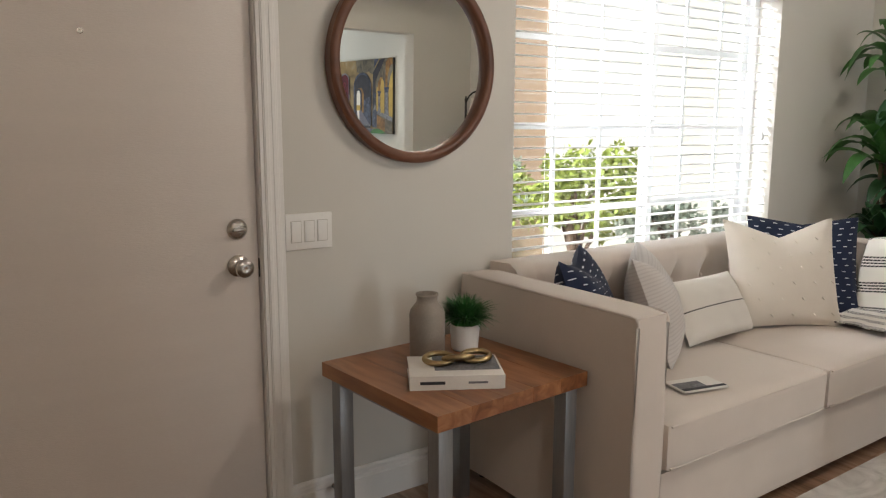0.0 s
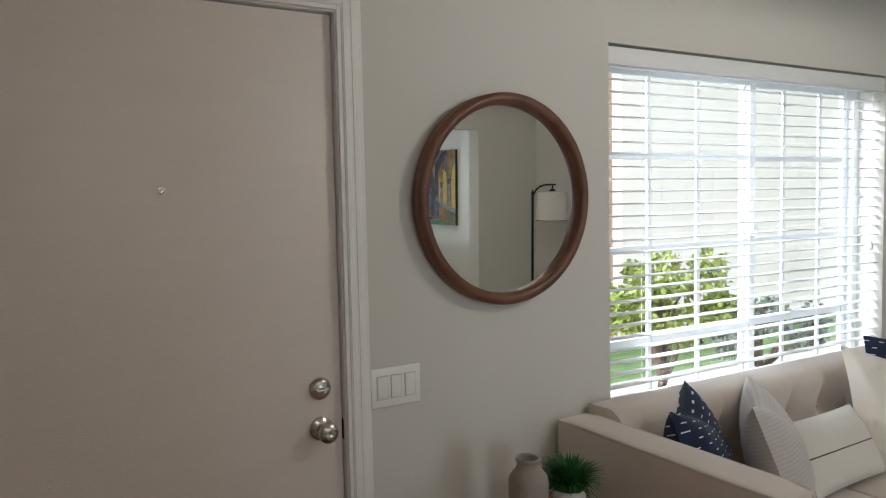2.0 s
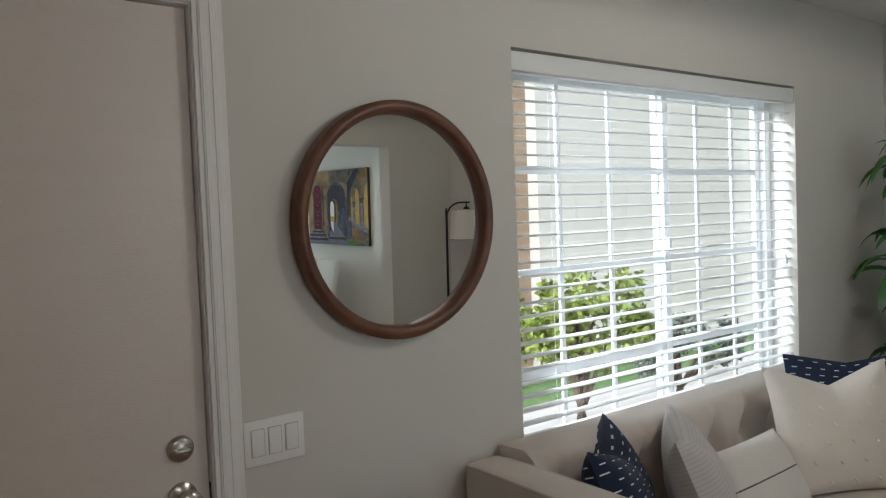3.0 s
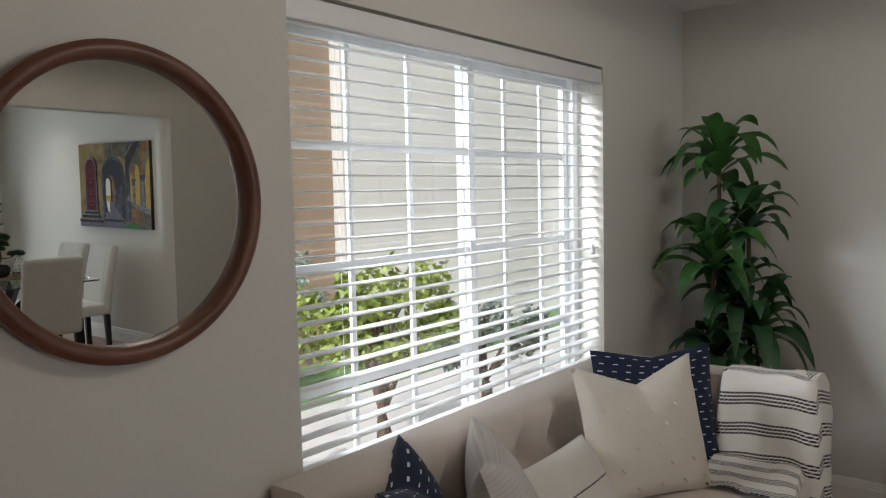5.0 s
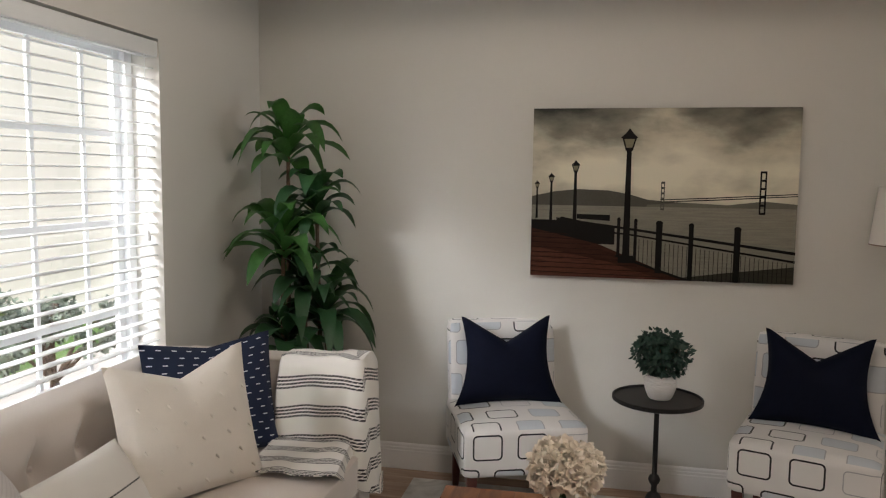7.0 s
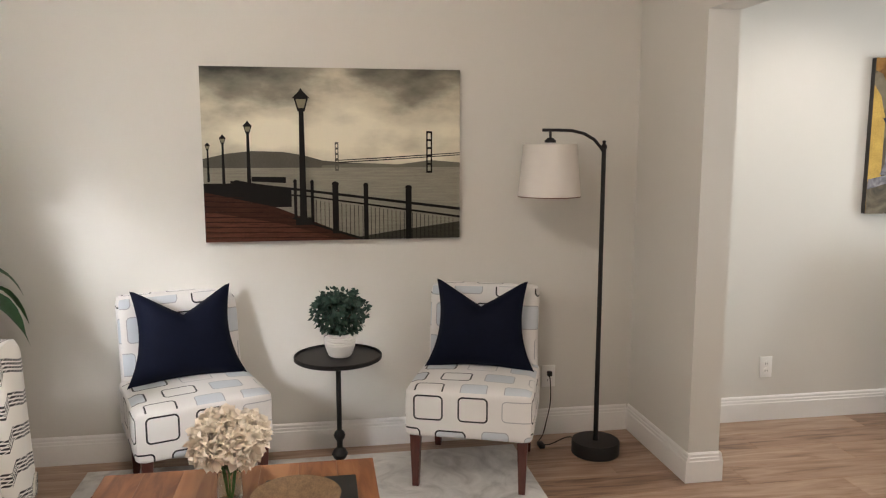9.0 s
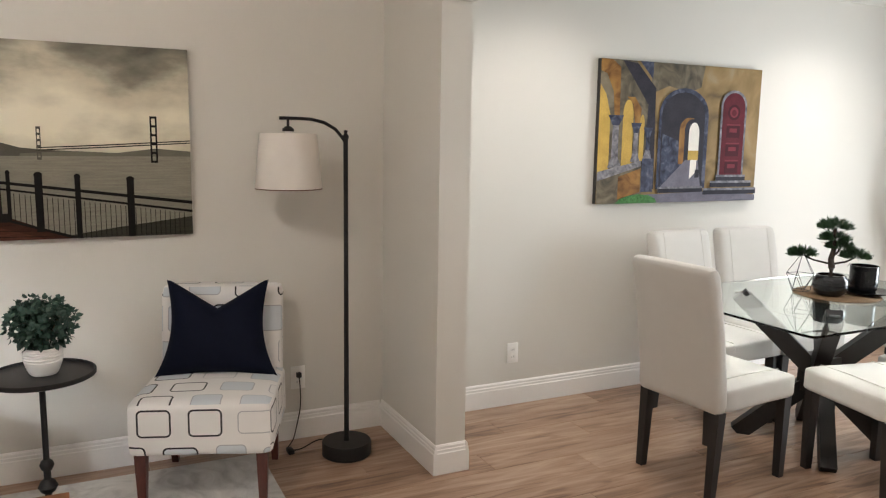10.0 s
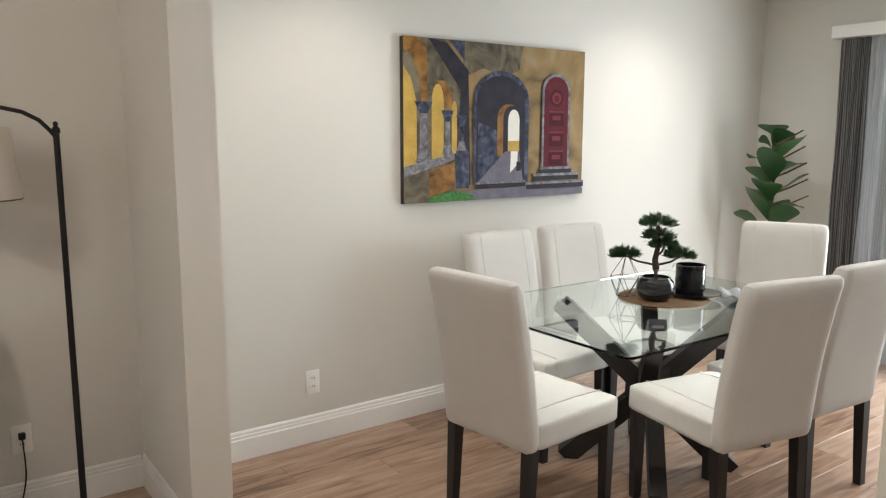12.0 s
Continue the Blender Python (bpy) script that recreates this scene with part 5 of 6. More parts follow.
def arcade_picture():
    ochre = ramp_mat("ochre_wall_print", [(0.25, (0.10, 0.075, 0.045)), (0.45, (0.30, 0.20, 0.085)), (0.6, (0.40, 0.27, 0.12)), (0.8, (0.46, 0.36, 0.22))], 0.5, 4.5, (1, 1, 1), 0.03)
    grime = ramp_mat("grey_stucco_print", [(0.3, (0.05, 0.045, 0.04)), (0.55, (0.20, 0.165, 0.11)), (0.8, (0.34, 0.29, 0.21))], 0.5, 9, (1, 1, 1), 0.03)
    shadow = flat_mat("vault_shadow_print", (0.028, 0.026, 0.036), 0.5, 12)
    blue = ramp_mat("blue_stone_print", [(0.3, (0.022, 0.025, 0.045)), (0.55, (0.075, 0.085, 0.14)), (0.8, (0.22, 0.23, 0.29))], 0.5, 18, (1, 1, 1), 0.03)
    yellow = flat_mat("yellow_light_print", (0.50, 0.33, 0.08), 0.25, 12)
    amber = ramp_mat("amber_arch_print", [(0.3, (0.13, 0.055, 0.018)), (0.55, (0.38, 0.19, 0.05)), (0.8, (0.55, 0.33, 0.10))], 0.5, 10, (1, 1, 1), 0.03)
    stone = ramp_mat("pale_stone_print", [(0.3, (0.11, 0.105, 0.12)), (0.55, (0.28, 0.27, 0.30)), (0.8, (0.50, 0.48, 0.50))], 0.5, 22, (1, 1, 1), 0.03)
    floor_p = flat_mat("lilac_paving_print", (0.15, 0.14, 0.175), 0.3, 14)
    red = flat_mat("crimson_door_print", (0.095, 0.008, 0.016), 0.3, 14)
    redl = flat_mat("crimson_light_print", (0.17, 0.022, 0.034), 0.2, 14)
    redd = flat_mat("crimson_dark_print", (0.055, 0.004, 0.010), 0.2, 14)
    white = flat_mat("bright_light_print", (0.78, 0.74, 0.68), 0.1, 14)
    green = flat_mat("shrub_print", (0.06, 0.17, 0.05), 0.6, 60)
    p, lay = picture("arcade_picture", "colourful canvas of a stone arcade with a red arched door", -2.595, -3.856, 1.140, 1.965, ochre)
    lay("painted_stucco", [(0.28, 0), (0.62, 0), (0.60, 0.16), (0.52, 0.20), (0.40, 0.16), (0.30, 0.22)], grime)
    lay("painted_vault", [(0, 0), (0.20, 0), (0.32, 0.18), (0.33, 0.9), (0, 0.9)], grime)
    lay("painted_shadow", [(0.12, 0.0), (0.21, 0.02), (0.32, 0.18), (0.335, 0.90), (0.27, 0.90), (0.28, 0.30)], shadow)
    lay("painted_sky", [(0.22, 0.0), (0.30, 0.0), (0.30, 0.12)], blue)
    # left arcade
    lay("painted_light", [(0.0, 0.17), (0.035, 0.24), (0.062, 0.38), (0.062, 0.76), (0.0, 0.79)], yellow)
    lay("painted_light", arch(0.135, 0.195, 0.38, 0.74, 0.11), yellow)
    lay("painted_light", arch(0.235, 0.262, 0.44, 0.70, 0.07), yellow)
    lay("painted_arch", [(0.0, 0.08), (0.035, 0.10), (0.075, 0.22), (0.085, 0.38), (0.115, 0.38), (0.11, 0.05), (0.06, 0.0), (0.0, 0.0)], amber)
    lay("painted_arch", [(0.155, 0.25), (0.19, 0.30), (0.205, 0.43), (0.235, 0.43), (0.24, 0.33), (0.20, 0.25)], amber)
    for u, t, b, w in ((0.095, 0.38, 0.74, 0.017), (0.213, 0.43, 0.70, 0.012), (0.285, 0.46, 0.68, 0.011)):
        m = stone if w > 0.0115 else blue
        lay("painted_column", [(u - w, t + 0.05), (u + w, t + 0.05), (u + w * 1.15, b - 0.03), (u - w * 1.15, b - 0.03)], m)
        lay("painted_capital", [(u - 2.6 * w, t), (u + 2.6 * w, t), (u + 1.1 * w, t + 0.07), (u - 1.1 * w, t + 0.07)], blue)
        lay("painted_plinth", [(u - 1.2 * w, b - 0.06), (u + 1.2 * w, b - 0.06), (u + 2.4 * w, b + 0.005), (u - 2.4 * w, b + 0.005)], stone)
    lay("painted_ledge", [(0.0, 0.775), (0.25, 0.695), (0.25, 0.735), (0.0, 0.84)], stone)
    lay("painted_parapet", [(0.0, 0.84), (0.25, 0.735), (0.26, 0.93), (0.10, 1.0), (0.0, 1.0)], grime)
    lay("painted_parapet", [(0.12, 0.81), (0.25, 0.75), (0.25, 0.92), (0.12, 0.97)], amber)
    lay("painted_pier", rect(0.255, 0.68, 0.325, 0.92), blue)
    # central passage
    lay("painted_arch_ring", arch(0.345, 0.655, 0.36, 0.90, 0.19), blue)
    lay("painted_passage", arch(0.362, 0.632, 0.37, 0.88, 0.17), shadow)
    lay("painted_passage_wall", [(0.37, 0.50), (0.47, 0.55), (0.50, 0.74), (0.37, 0.88)], blue)
    lay("painted_arch", arch(0.475, 0.60, 0.47, 0.72, 0.09), amber)
    lay("painted_shadow", arch(0.508, 0.605, 0.47, 0.72, 0.08), shadow)
    lay("painted_light", arch(0.535, 0.60, 0.49, 0.69, 0.075), white)
    lay("painted_light", [(0.535, 0.62), (0.60, 0.62), (0.60, 0.69), (0.535, 0.69)], yellow)
    lay("painted_floor", [(0.52, 0.69), (0.60, 0.69), (0.625, 0.885), (0.37, 0.885)], floor_p)
    lay("painted_light", [(0.552, 0.69), (0.592, 0.69), (0.59, 0.78), (0.55, 0.83)], white)
    lay("painted_bicycle", rect(0.585, 0.76, 0.612, 0.82), shadow)
    lay("painted_step", [(0.355, 0.885), (0.64, 0.885), (0.64, 0.90), (0.355, 0.90)], stone)
    lay("painted_step", [(0.355, 0.90), (0.64, 0.90), (0.64, 0.93), (0.355, 0.93)], shadow)
    lay("painted_paving", [(0.26, 0.94), (0.66, 0.925), (1, 0.955), (1, 1), (0.10, 1)], floor_p)
    # red door
    lay("painted_door_surround", arch(0.732, 0.905, 0.28, 0.80, 0.115), stone)
    lay("painted_door", arch(0.745, 0.893, 0.29, 0.80, 0.105), red)
    lay("painted_panel", disc(0.82, 0.33, 0.042, 0.06), redd)
    lay("painted_panel", disc(0.82, 0.33, 0.028, 0.04), redl)
    lay("painted_panel", disc(0.82, 0.335, 0.016, 0.024), red)
    for v in (0.42, 0.56, 0.69):
        lay("painted_panel", rect(0.775, v + 0.012, 0.865, v + 0.10), redd)
        lay("painted_panel", rect(0.775, v - 0.002, 0.865, v + 0.008), redl)
        lay("painted_panel", rect(0.795, v + 0.03, 0.845, v + 0.06), redl)
    for i, (a, b, v) in enumerate(((0.72, 0.92, 0.80), (0.685, 0.965, 0.845), (0.64, 1.0, 0.90))):
        lay("painted_stair", rect(a, v, b, v + 0.017), stone)
        lay("painted_stair", rect(a, v + 0.017, b, v + 0.048), shadow)
    lay("painted_shrub", [(0.10, 1.0), (0.13, 0.965), (0.18, 0.945), (0.24, 0.935), (0.30, 0.945), (0.34, 0.97), (0.35, 1.0)], green)


arcade_picture()


for _m in bpy.data.materials:
    if _m.name.endswith("_print"):
        _m.node_tree.nodes["Principled BSDF"].inputs["Specular IOR Level"].default_value = 0.12
        for _n in _m.node_tree.nodes:
            if _n.bl_idname == "ShaderNodeValToRGB" and _m.name != "stormy_sky_print":
                for _e in _n.color_ramp.elements:
                    _e.color = tuple(c * 0.72 for c in _e.color[:3]) + (1,)


# ---- dining area ----
def dining_chair():
    c = thing("dining_chair", "ivory linen parsons dining chair with dark wooden legs", "chair", group="chairs round the dining table")
    seat = part("seat", cushion_box(B(), -0.23, 0.23, -0.27, 0.20, 0.375, 0.485, 0.012, 0.022, 12), LINEN, c)
    for x in (-0.145, 0.145):
        part("seam", tube(B(), [(x, -0.268, 0.40), (x, -0.271, 0.466), (x, -0.255, 0.4865), (x * 0.99, -0.10, 0.4945), (x * 0.98, 0.15, 0.494)], 0.0022, 6), SEAM_GAP, seat)
    bm = cushion_box(B(), -0.23, 0.23, -0.038, 0.038, 0.0, 0.63, 0.0, 0.032, 16)
    for v in bm.verts:
        f = max(0, v.co.z / 0.63)
        v.co.y += 0.21 + 0.10 * f ** 1.6
        v.co.x *= 1 - 0.03 * f
        v.co.z = 0.372 + v.co.z
    back = part("backrest", bm, LINEN, c)
    for x in (-0.15, 0.15):
        pts = []
        for i in range(9):
            f = 0.2 + 0.79 * i / 8
            pts.append((x * (1 - 0.03 * f), 0.21 + 0.10 * f ** 1.6 - 0.0385, 0.372 + 0.63 * f))
        part("seam", tube(B(), pts, 0.002, 6), SEAM_GAP, back)
    for x in (-0.198, 0.198):
        part("leg", beam(B(), (x, -0.235, 0.0), (x, -0.235, 0.38), 0.034, 0.034, 0.046, 0.046), DARKW, c, "dark espresso wooden leg", smooth=False)
        part("leg", beam(B(), (x, 0.222, 0.0), (x, 0.205, 0.38), 0.034, 0.034, 0.046, 0.046), DARKW, c, "dark espresso wooden leg", smooth=False)
    return c


dc = dining_chair()
CHAIRS = [(3.475, -2.47, 5), (3.04, -3.07, 79), (3.06, -3.62, 86), (4.02, -3.02, -87), (4.00, -3.49, -93), (3.55, -4.27, 203)]
dc.matrix_world = pose(CHAIRS[0][0], CHAIRS[0][1], 0, 0, 0, CHAIRS[0][2])
for _x, _y, _a in CHAIRS[1:]:
    copy_thing(dc, pose(_x, _y, 0, 0, 0, _a))


def dining_table():
    t = thing("dining_table", "rectangular glass dining table on a dark crossed wooden base", "dining table", pose(3.50, -3.22, 0.0))
    w, l = 0.50, 0.735
    pts = []
    for cx, cy, a0 in ((w - 0.03, l - 0.03, 0), (-w + 0.03, l - 0.03, 90), (-w + 0.03, -l + 0.03, 180), (w - 0.03, -l + 0.03, 270)):
        for k in range(5):
            a = radians(a0 + k * 22.5)
            pts.append((cx + 0.03 * math.cos(a), cy + 0.03 * math.sin(a)))
    bm = extrude(B(), pts, 0.011, lambda u, v, d: (u, v, 0.739 + d))
    g = part("tabletop", bm, TGLASS, t, "clear tempered glass top", smooth=False)
    g.visible_shadow = False
    for sx in (-1, 1):
        for sy in (-1, 1):
            part("leg", beam(B(), (sx * 0.27, sy * 0.25, 0.0), (-sx * 0.27, -sy * 0.30, 0.735), 0.07, 0.085), DARKW, t, "thick espresso diagonal leg", smooth=False)
            part("pad", cyl(B(), (sx * 0.27, sy * 0.30, 0.733), (sx * 0.27, sy * 0.30, 0.739), 0.022, n=16), STEEL, t)
    part("hub", box(B(), -0.075, 0.075, -0.075, 0.075, 0.27, 0.46, 0.006), DARKW, t)


dining_table()
TZ = 0.7505
pm = thing("placemat", "round woven rattan placemat", "placemat", pose(3.53, -3.33, TZ))
bm = B()
lathe(bm, [(0.0, 0.0), (0.20, 0.0), (0.203, 0.004), (0.198, 0.008), (0.0, 0.007)], 56)
part("weave", bm, RATTAN, pm)
for _k in range(9):
    _r = 0.03 + 0.02 * _k
    part("coil", tube(B(), [(_r * math.cos(i * math.tau / 40), _r * math.sin(i * math.tau / 40), 0.008) for i in range(41)], 0.004, 5), RATTAN, pm)


def bonsai():
    rnd = random.Random(12)
    p = thing("bonsai_tree", "small faux bonsai in a glossy black round pot", "plant", pose(3.50, -3.235, TZ + 0.012))
    part("pot", lathe(B(), [(0.0, 0.0), (0.05, 0.0), (0.072, 0.018), (0.083, 0.05), (0.080, 0.082), (0.066, 0.098), (0.066, 0.104), (0.059, 0.104), (0.058, 0.09), (0.0, 0.088)], 40), BLACKC, p, "glossy black ceramic pot")
    part("soil", lathe(B(), [(0.0, 0.0885), (0.057, 0.0885), (0.03, 0.096), (0.0, 0.098)], 24), SOIL, p)
    part("trunk", tube(B(), [(0, 0, 0.09), (-0.004, 0.006, 0.14), (0.008, 0.0, 0.18), (0.0, -0.004, 0.23), (0.004, -0.01, 0.29), (0.012, -0.015, 0.33)], 0.018, 8, 0.007), BARK, p, "twisted dark brown trunk")
    pads = ((0.012, -0.02, 0.345, 0.082), (0.02, -0.035, 0.285, 0.072), (0.10, 0.09, 0.205, 0.068), (-0.06, -0.085, 0.205, 0.068), (0.0, -0.05, 0.245, 0.064))
    for x, y, z, r in pads:
        part("branch", tube(B(), [(0.002, -0.002, z - 0.05), (x * 0.6, y * 0.6, z - 0.035), (x, y, z - 0.012)], 0.006, 6, 0.0035), BARK, p)
        bm = B()
        for i in range(950):
            d = Vector((rnd.gauss(0, 1), rnd.gauss(0, 1), abs(rnd.gauss(0, 1)) * 0.8 - 0.12)).normalized()
            c = Vector((x, y, z - 0.012)) + Vector((d.x, d.y, d.z * 0.55)) * r * rnd.uniform(0.35, 0.9)
            blade(bm, c, c + (d + Vector((0, 0, 0.35))).normalized() * rnd.uniform(0.016, 0.028), 0.0048, 0.0, Vector((rnd.random(), rnd.random(), 0.3)), 2)
        part("needle_pad", bm, MOSS, p, "dense dark green needles")


bonsai()
wi = thing("wire_ornament", "black geometric wire ornament on the dining table", "ornament", pose(3.64, -3.20, TZ + 0.012))
_n = 5
_lo = [(0.045 * math.cos(i * math.tau / _n), 0.045 * math.sin(i * math.tau / _n), 0.0015) for i in range(_n)]
_mi = [(0.07 * math.cos((i + 0.5) * math.tau / _n), 0.07 * math.sin((i + 0.5) * math.tau / _n), 0.085) for i in range(_n)]
for _i in range(_n):
    for _a, _b in ((_lo[_i], _lo[(_i + 1) % _n]), (_lo[_i], _mi[_i]), (_lo[(_i + 1) % _n], _mi[_i]), (_mi[_i], _mi[(_i + 1) % _n]), (_mi[_i], (0, 0, 0.20))):
        part("wire", tube(B(), [_a, _b], 0.0015, 5), BLACKM, wi)
pl = thing("black_plate", "black stoneware plate with a raised rim", "plate", pose(3.45, -3.46, TZ + 0.0125), bm=lathe(B(), [(0.0, 0.0), (0.07, 0.0), (0.112, 0.012), (0.114, 0.016), (0.108, 0.016), (0.07, 0.006), (0.0, 0.006)], 44), material=BLACKC)
cu = thing("black_cup", "tall ribbed glossy black cup on the plate", "cup", pose(3.49, -3.47, TZ + 0.019),
           bm=lathe(B(), [(0.0, 0.0), (0.055, 0.0), (0.064, 0.01)] + [(0.066 + 0.0015 * (i % 2), 0.016 + 0.011 * i) for i in range(10)] + [(0.068, 0.13), (0.063, 0.13), (0.06, 0.02), (0.0, 0.014)], 40), material=BLACKC)
bm = B()
_g = []
for _j in range(15):
    _row = []
    for _i in range(11):
        _u, _v = _i / 10, _j / 14
        _row.append(bm.verts.new((-0.05 + 0.10 * _u + 0.01 * math.sin(5 * _v), -0.10 + 0.20 * _v, 0.012 + 0.008 * math.sin(_u * 9 + 2 * _v) + 0.006 * math.sin(_v * 7))))
    _g.append(_row)
for _j in range(14):
    for _i in range(10):
        bm.faces.new((_g[_j][_i], _g[_j][_i + 1], _g[_j + 1][_i + 1], _g[_j + 1][_i]))
nk = thing("napkin", "crumpled grey and white cloth napkin", "napkin", pose(3.36, -3.60, TZ + 0.003, 0, 0, 40), bm=bm, material=NAPKIN)
_so = nk.modifiers.new("thickness", "SOLIDIFY")
_so.thickness = 0.006


def ficus():
    rnd = random.Random(5)
    p = thing("fiddle_leaf_fig", "fiddle-leaf fig with large glossy leaves in the corner", "plant", pose(4.24, -5.36, 0.0))
    part("pot", lathe(B(), [(0.0, 0), (0.12, 0), (0.15, 0.27), (0.14, 0.27), (0.13, 0.22), (0.0, 0.22)], 32), POTW, p, "white planter")
    part("trunk", tube(B(), [(0, 0, 0.2), (0.01, 0.01, 0.7), (-0.01, 0.0, 1.1), (0.02, -0.01, 1.42)], 0.016, 8, 0.008), CANE, p)
    for k in range(17):
        z = 0.78 + 0.70 * k / 16
        a = k * 2.25 + 0.6
        ln = rnd.uniform(0.26, 0.34)
        o = 0.85 if k < 14 else 0.4
        bm = B()
        arch_leaf(bm, (0.015 * math.cos(a), 0.015 * math.sin(a), z), a + rnd.uniform(-0.4, 0.4), ln * o * 1.05, rnd.uniform(0.7, 1.3), rnd.uniform(0.2, 0.55), rnd.uniform(0.15, 0.20), 8, 0.16, 0.62, rnd.uniform(-0.6, 0.6))
        part("leaf", bm, LEAFD, p)
    for k in range(5):
        z, a = 0.98 + 0.11 * k, -2.3 + 0.12 * k
        part("twig", tube(B(), [(0, 0, z), (0.10 * math.cos(a), 0.10 * math.sin(a), z + 0.035), (0.24 * math.cos(a), 0.24 * math.sin(a), z + 0.10)], 0.008, 6, 0.005), CANE, p, "bare brown twig")
    for o in p.children:
        if o.name.startswith("leaf"):
            for v in o.data.vertices:
                v.co.x, v.co.y = min(v.co.x, 0.34), max(v.co.y, -0.35)


ficus()

# ---- outside ----
GRASS = ramp_mat("lawn_grass", [(0.3, (0.05, 0.11, 0.02)), (0.55, (0.10, 0.20, 0.04)), (0.8, (0.18, 0.27, 0.07))], 0.9, 14, (1, 1, 1), 0.5)
CONC = mat("pale_concrete", (0.50, 0.47, 0.43), 0.85, vary=0.12, scale=3, fine=80, bump=0.3)
STUCCO = mat("cream_stucco", (0.70, 0.65, 0.58), 0.9, vary=0.04, scale=1.2, fine=60, bump=0.4)
TAN = mat("tan_stucco", (0.30, 0.21, 0.14), 0.9, vary=0.06, scale=1.2, fine=60, bump=0.4)
ROOFM = mat("brown_roof_tile", (0.22, 0.12, 0.08), 0.9, vary=0.3, scale=6, bump=0.5)
SKYGLASS = mat("house_window_glass", (0.10, 0.16, 0.26), 0.1, vary=0.2, scale=2, bump=0.0)
BUSH = mat("shrub_leaf", (0.25, 0.31, 0.05), 0.6, vary=0.6, scale=14, bump=0.1)
BUSHG = mat("olive_leaf", (0.22, 0.26, 0.19), 0.6, vary=0.5, scale=14, bump=0.1)
TERRA = mat("red_bark_mulch", (0.20, 0.085, 0.055), 0.95, vary=0.4, scale=20, bump=0.7)
thing("ground", "green lawn ground around the house", "lawn", kind="structure", bm=box(B(), -300, 300, -300, 300, -0.6, -0.25), material=GRASS, smooth=False)
thing("pavement", "pale concrete walkway outside the window", "walkway", kind="structure", bm=box(B(), -8, 16, 4.1, 5.4, -0.25, -0.20), material=CONC, smooth=False)
thing("patio_slab", "pale concrete patio outside the glass door", "patio", kind="structure", bm=box(B(), 0, 6, -9, YD - 0.165, -0.25, -0.16), material=CONC, smooth=False)
thing("planting_bed", "reddish bark planting bed", "planting bed", kind="structure", bm=box(B(), 1.2, 5.5, 2.7, 3.9, -0.25, -0.19), material=TERRA, smooth=False)
# unseen slab, carried far out past the patio door to block the sun
thing("roof", "unseen brown tiled roof, eave added to shade the glass door", "roof", kind="structure", bm=box(B(), XL - 0.6, XR + 0.6, YD - 1.9, YW + 0.20, CZ + 0.16, CZ + 0.26), material=ROOFM, smooth=False)


def shrub(name, label, x, y, z0, h, r, material, clumps, seed):
    rnd = random.Random(seed)
    s = thing(name, label, "shrub", pose(x, y, z0))
    part("trunk", tube(B(), [(0, 0, 0), (0.02, 0.01, h * 0.35), (-0.02, 0.02, h * 0.6), (0.03, 0, h * 0.85)], 0.05, 8, 0.02), CANE, s, "brown woody trunk")
    bm = B()
    for k in range(clumps):
        a, q = rnd.uniform(0, math.tau), math.sqrt(rnd.random())
        c = Vector((r * q * math.cos(a), r * q * math.sin(a), h * rnd.uniform(0.66, 1.0) - 0.12 * h * q * q))
        cr = r * rnd.uniform(0.16, 0.30)
        if k < 10:
            part("limb", tube(B(), [(0, 0, h * 0.42), (c.x * 0.5, c.y * 0.5, c.z - 0.08), (c.x, c.y, c.z)], 0.015, 6, 0.006), CANE, s)
        for i in range(120):
            d = Vector((rnd.gauss(0, 1), rnd.gauss(0, 1), rnd.gauss(0, 0.7))).normalized()
            p = c + d * cr * rnd.uniform(0.4, 1)
            u = Vector((rnd.gauss(0, 1), rnd.gauss(0, 1), rnd.gauss(0, 1))).normalized()
            blade(bm, p, p + (d + u).normalized() * rnd.uniform(0.03, 0.05), 0.03, 0.004, u, 2)
    part("crown", bm, material, s, "many small leaves in loose clumps")


shrub("garden_shrub", "yellow-green shrub tree outside the window", 3.36, 3.35, -0.19, 1.46, 0.42, BUSH, 26, 3)
shrub("garden_shrub", "grey-green olive shrub outside the window", 4.75, 3.7, -0.19, 1.10, 0.38, BUSHG, 20, 8)
shrub("garden_shrub", "green shrub beside the far tan house", 4.7, 6.0, -0.25, 1.4, 0.5, BUSHG, 26, 14)


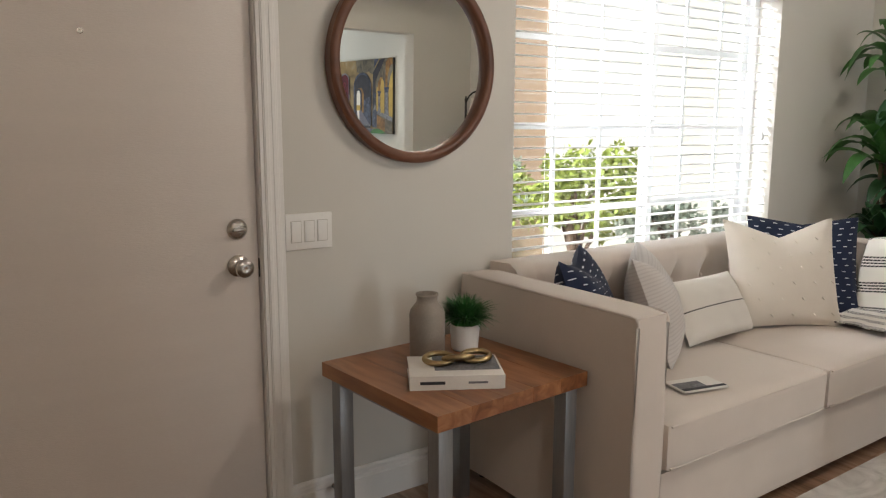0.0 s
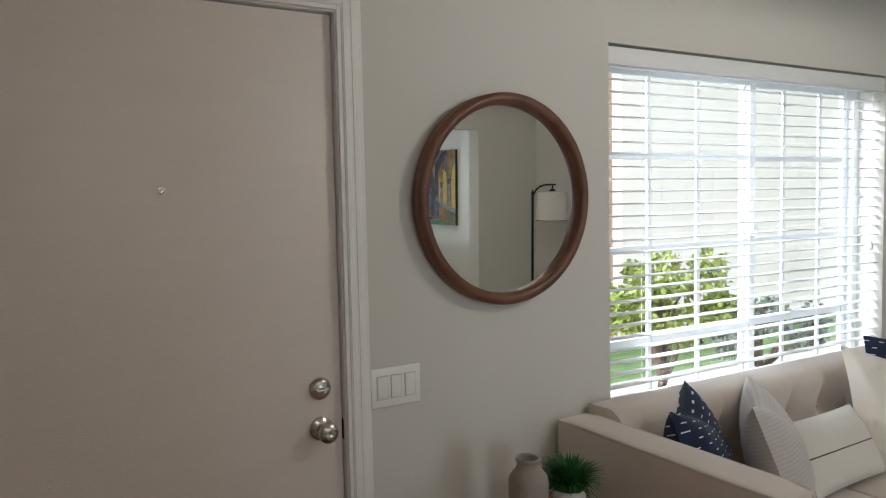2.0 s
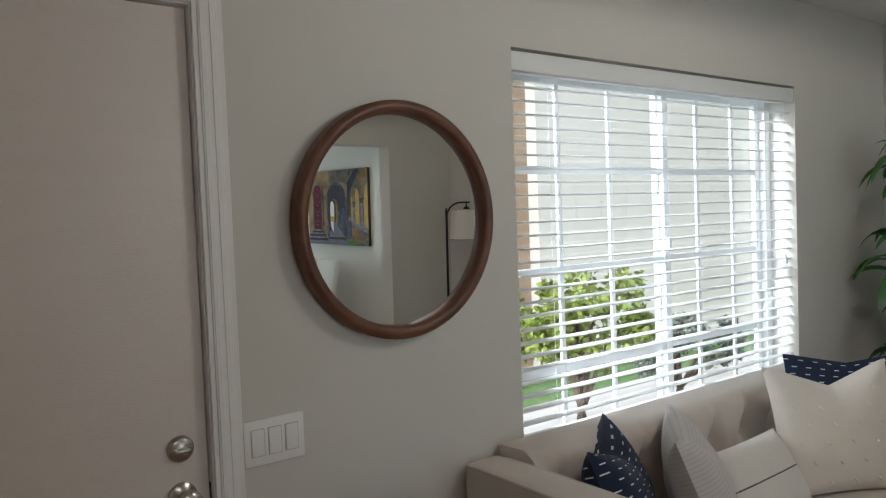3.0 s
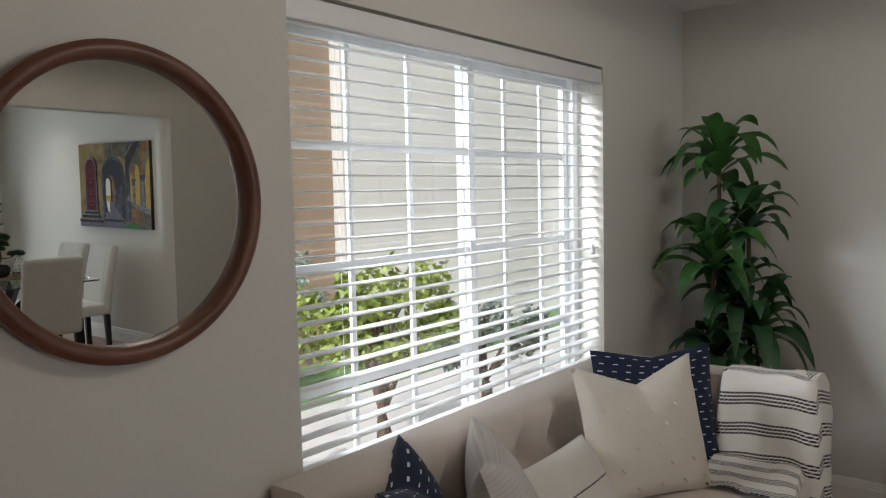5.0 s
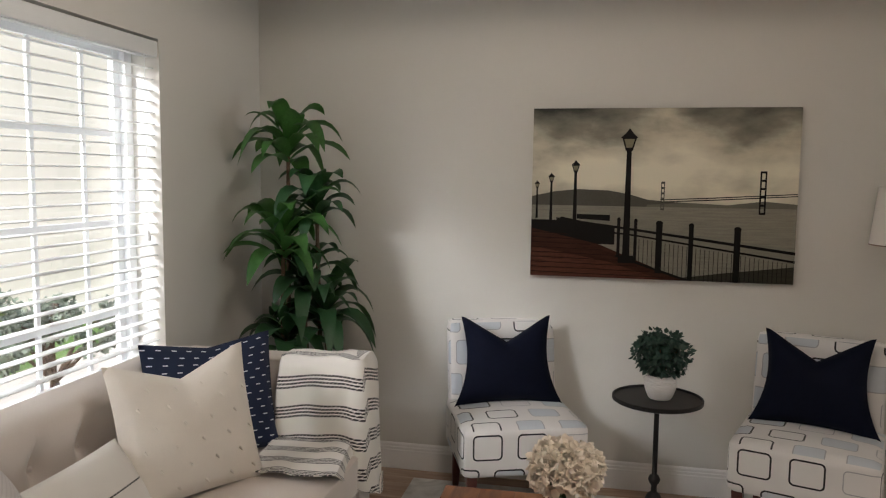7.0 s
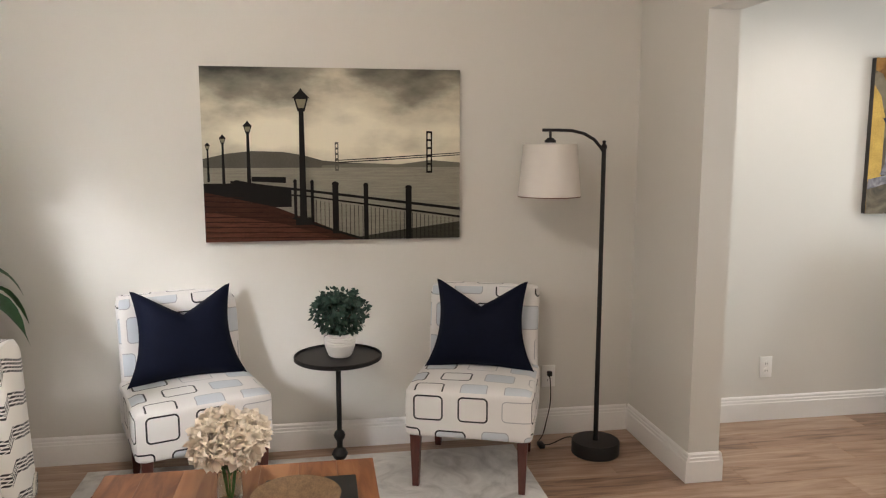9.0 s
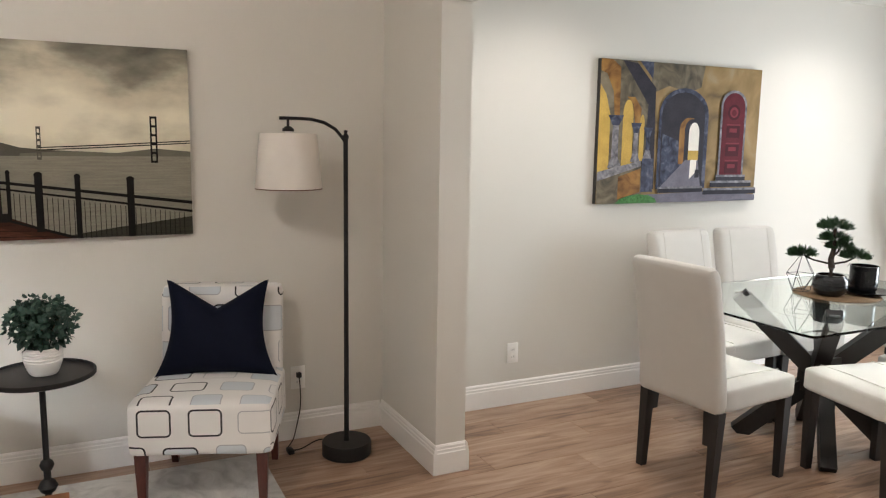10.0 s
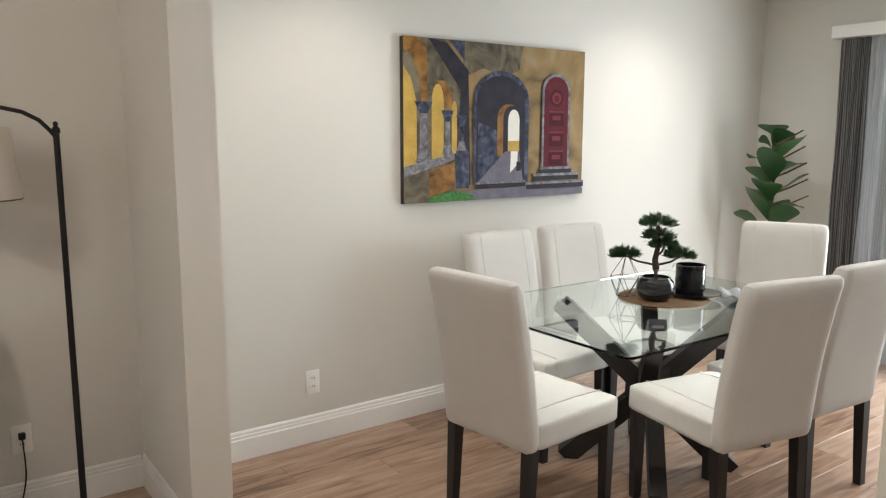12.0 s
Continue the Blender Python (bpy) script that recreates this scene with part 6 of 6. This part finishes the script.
def house(name, label, x0, x1, y0, y1, h, material, wins):
    o = thing(name, label, "house")
    part("wall", box(B(), x0, x1, y0, y1, -0.25, h), material, o, smooth=False)
    part("roof", box(B(), x0 - 0.4, x1 + 0.4, y0 - 0.4, y1 + 0.4, h, h + 0.2), ROOFM, o, smooth=False)
    for wx, wz, ww, wh in wins:
        bm = B()
        for a, b, c, d in ((wx, wx + 0.07, wz, wz + wh), (wx + ww - 0.07, wx + ww, wz, wz + wh), (wx + 0.07, wx + ww - 0.07, wz, wz + 0.07), (wx + 0.07, wx + ww - 0.07, wz + wh - 0.07, wz + wh), (wx + ww / 2 - 0.03, wx + ww / 2 + 0.03, wz + 0.07, wz + wh - 0.07), (wx + 0.07, wx + ww / 2 - 0.03, wz + wh / 2 - 0.02, wz + wh / 2 + 0.02), (wx + ww / 2 + 0.03, wx + ww - 0.07, wz + wh / 2 - 0.02, wz + wh / 2 + 0.02)):
            box(bm, a, b, y0 - 0.05, y0 - 0.001, c, d)
        w = part("window", bm, VINYL, o, smooth=False)
        part("pane", box(B(), wx + 0.05, wx + ww - 0.05, y0 - 0.02, y0 - 0.002, wz + 0.05, wz + wh - 0.05), SKYGLASS, w, smooth=False)


house("neighbour_house", "cream stucco neighbouring house across the walkway", 6.25, 22, 6.6, 16, 6.2, STUCCO, ())
house("tan_house", "tan stucco house with white windows across the lawn", -6, 6.24, 6.75, 16, 6.5, TAN, ((4.45, 1.25, 1.1, 0.8), (4.35, 2.65, 1.2, 0.95), (1.6, 1.25, 1.1, 0.8), (1.6, 2.65, 1.2, 0.95)))
shrub("garden_shrub", "green shrub beyond the patio", 2.6, -8.2, -0.25, 2.2, 1.1, BUSH, 40, 31)
shrub("garden_shrub", "green shrub beyond the patio", 4.6, -8.8, -0.25, 2.6, 1.2, BUSHG, 40, 33)
bm = B()
for _i in range(60):
    box(bm, -4 + 0.2 * _i, -4 + 0.2 * _i + 0.185, -10.6, -10.57, -0.25, 1.7)
thing("garden_fence", "plain wooden garden fence beyond the patio", "fence", bm=bm, material=TAN, smooth=False)

# ---- floor planks ----
PW, PL = 0.182, 1.22
plank_meshes = {}


def plank(length):
    key = round(length, 3)
    if key not in plank_meshes:
        bm = box(B(), -PW / 2 + 0.0006, PW / 2 - 0.0006, -length / 2 + 0.0006, length / 2 - 0.0006, -0.012, 0.0)
        top = [e for e in bm.edges if all(v.co.z > -0.001 for v in e.verts)]
        bmesh.ops.bevel(bm, geom=top, offset=0.0012, segments=1, affect="EDGES")
        plank_meshes[key] = finish("plank", bm, PLANK, False)
    return plank_meshes[key]


_x, _row = XR - PW / 2, 0
while _x > XL - 0.1:
    _y = YW + 0.02 - (0.0, 0.47, 0.88, 0.21, 0.66)[_row % 5] + PL
    while _y > YD - 0.10:
        _a, _b = max(_y - PL, YD - 0.10), min(_y, YW + 0.02)
        if _b - _a > 0.05:
            _o = new("plank", plank(_b - _a))
            _o.parent = floor
            _o.location = (_x, (_a + _b) / 2, 0.0)
        _y -= PL
    _x -= PW
    _row += 1
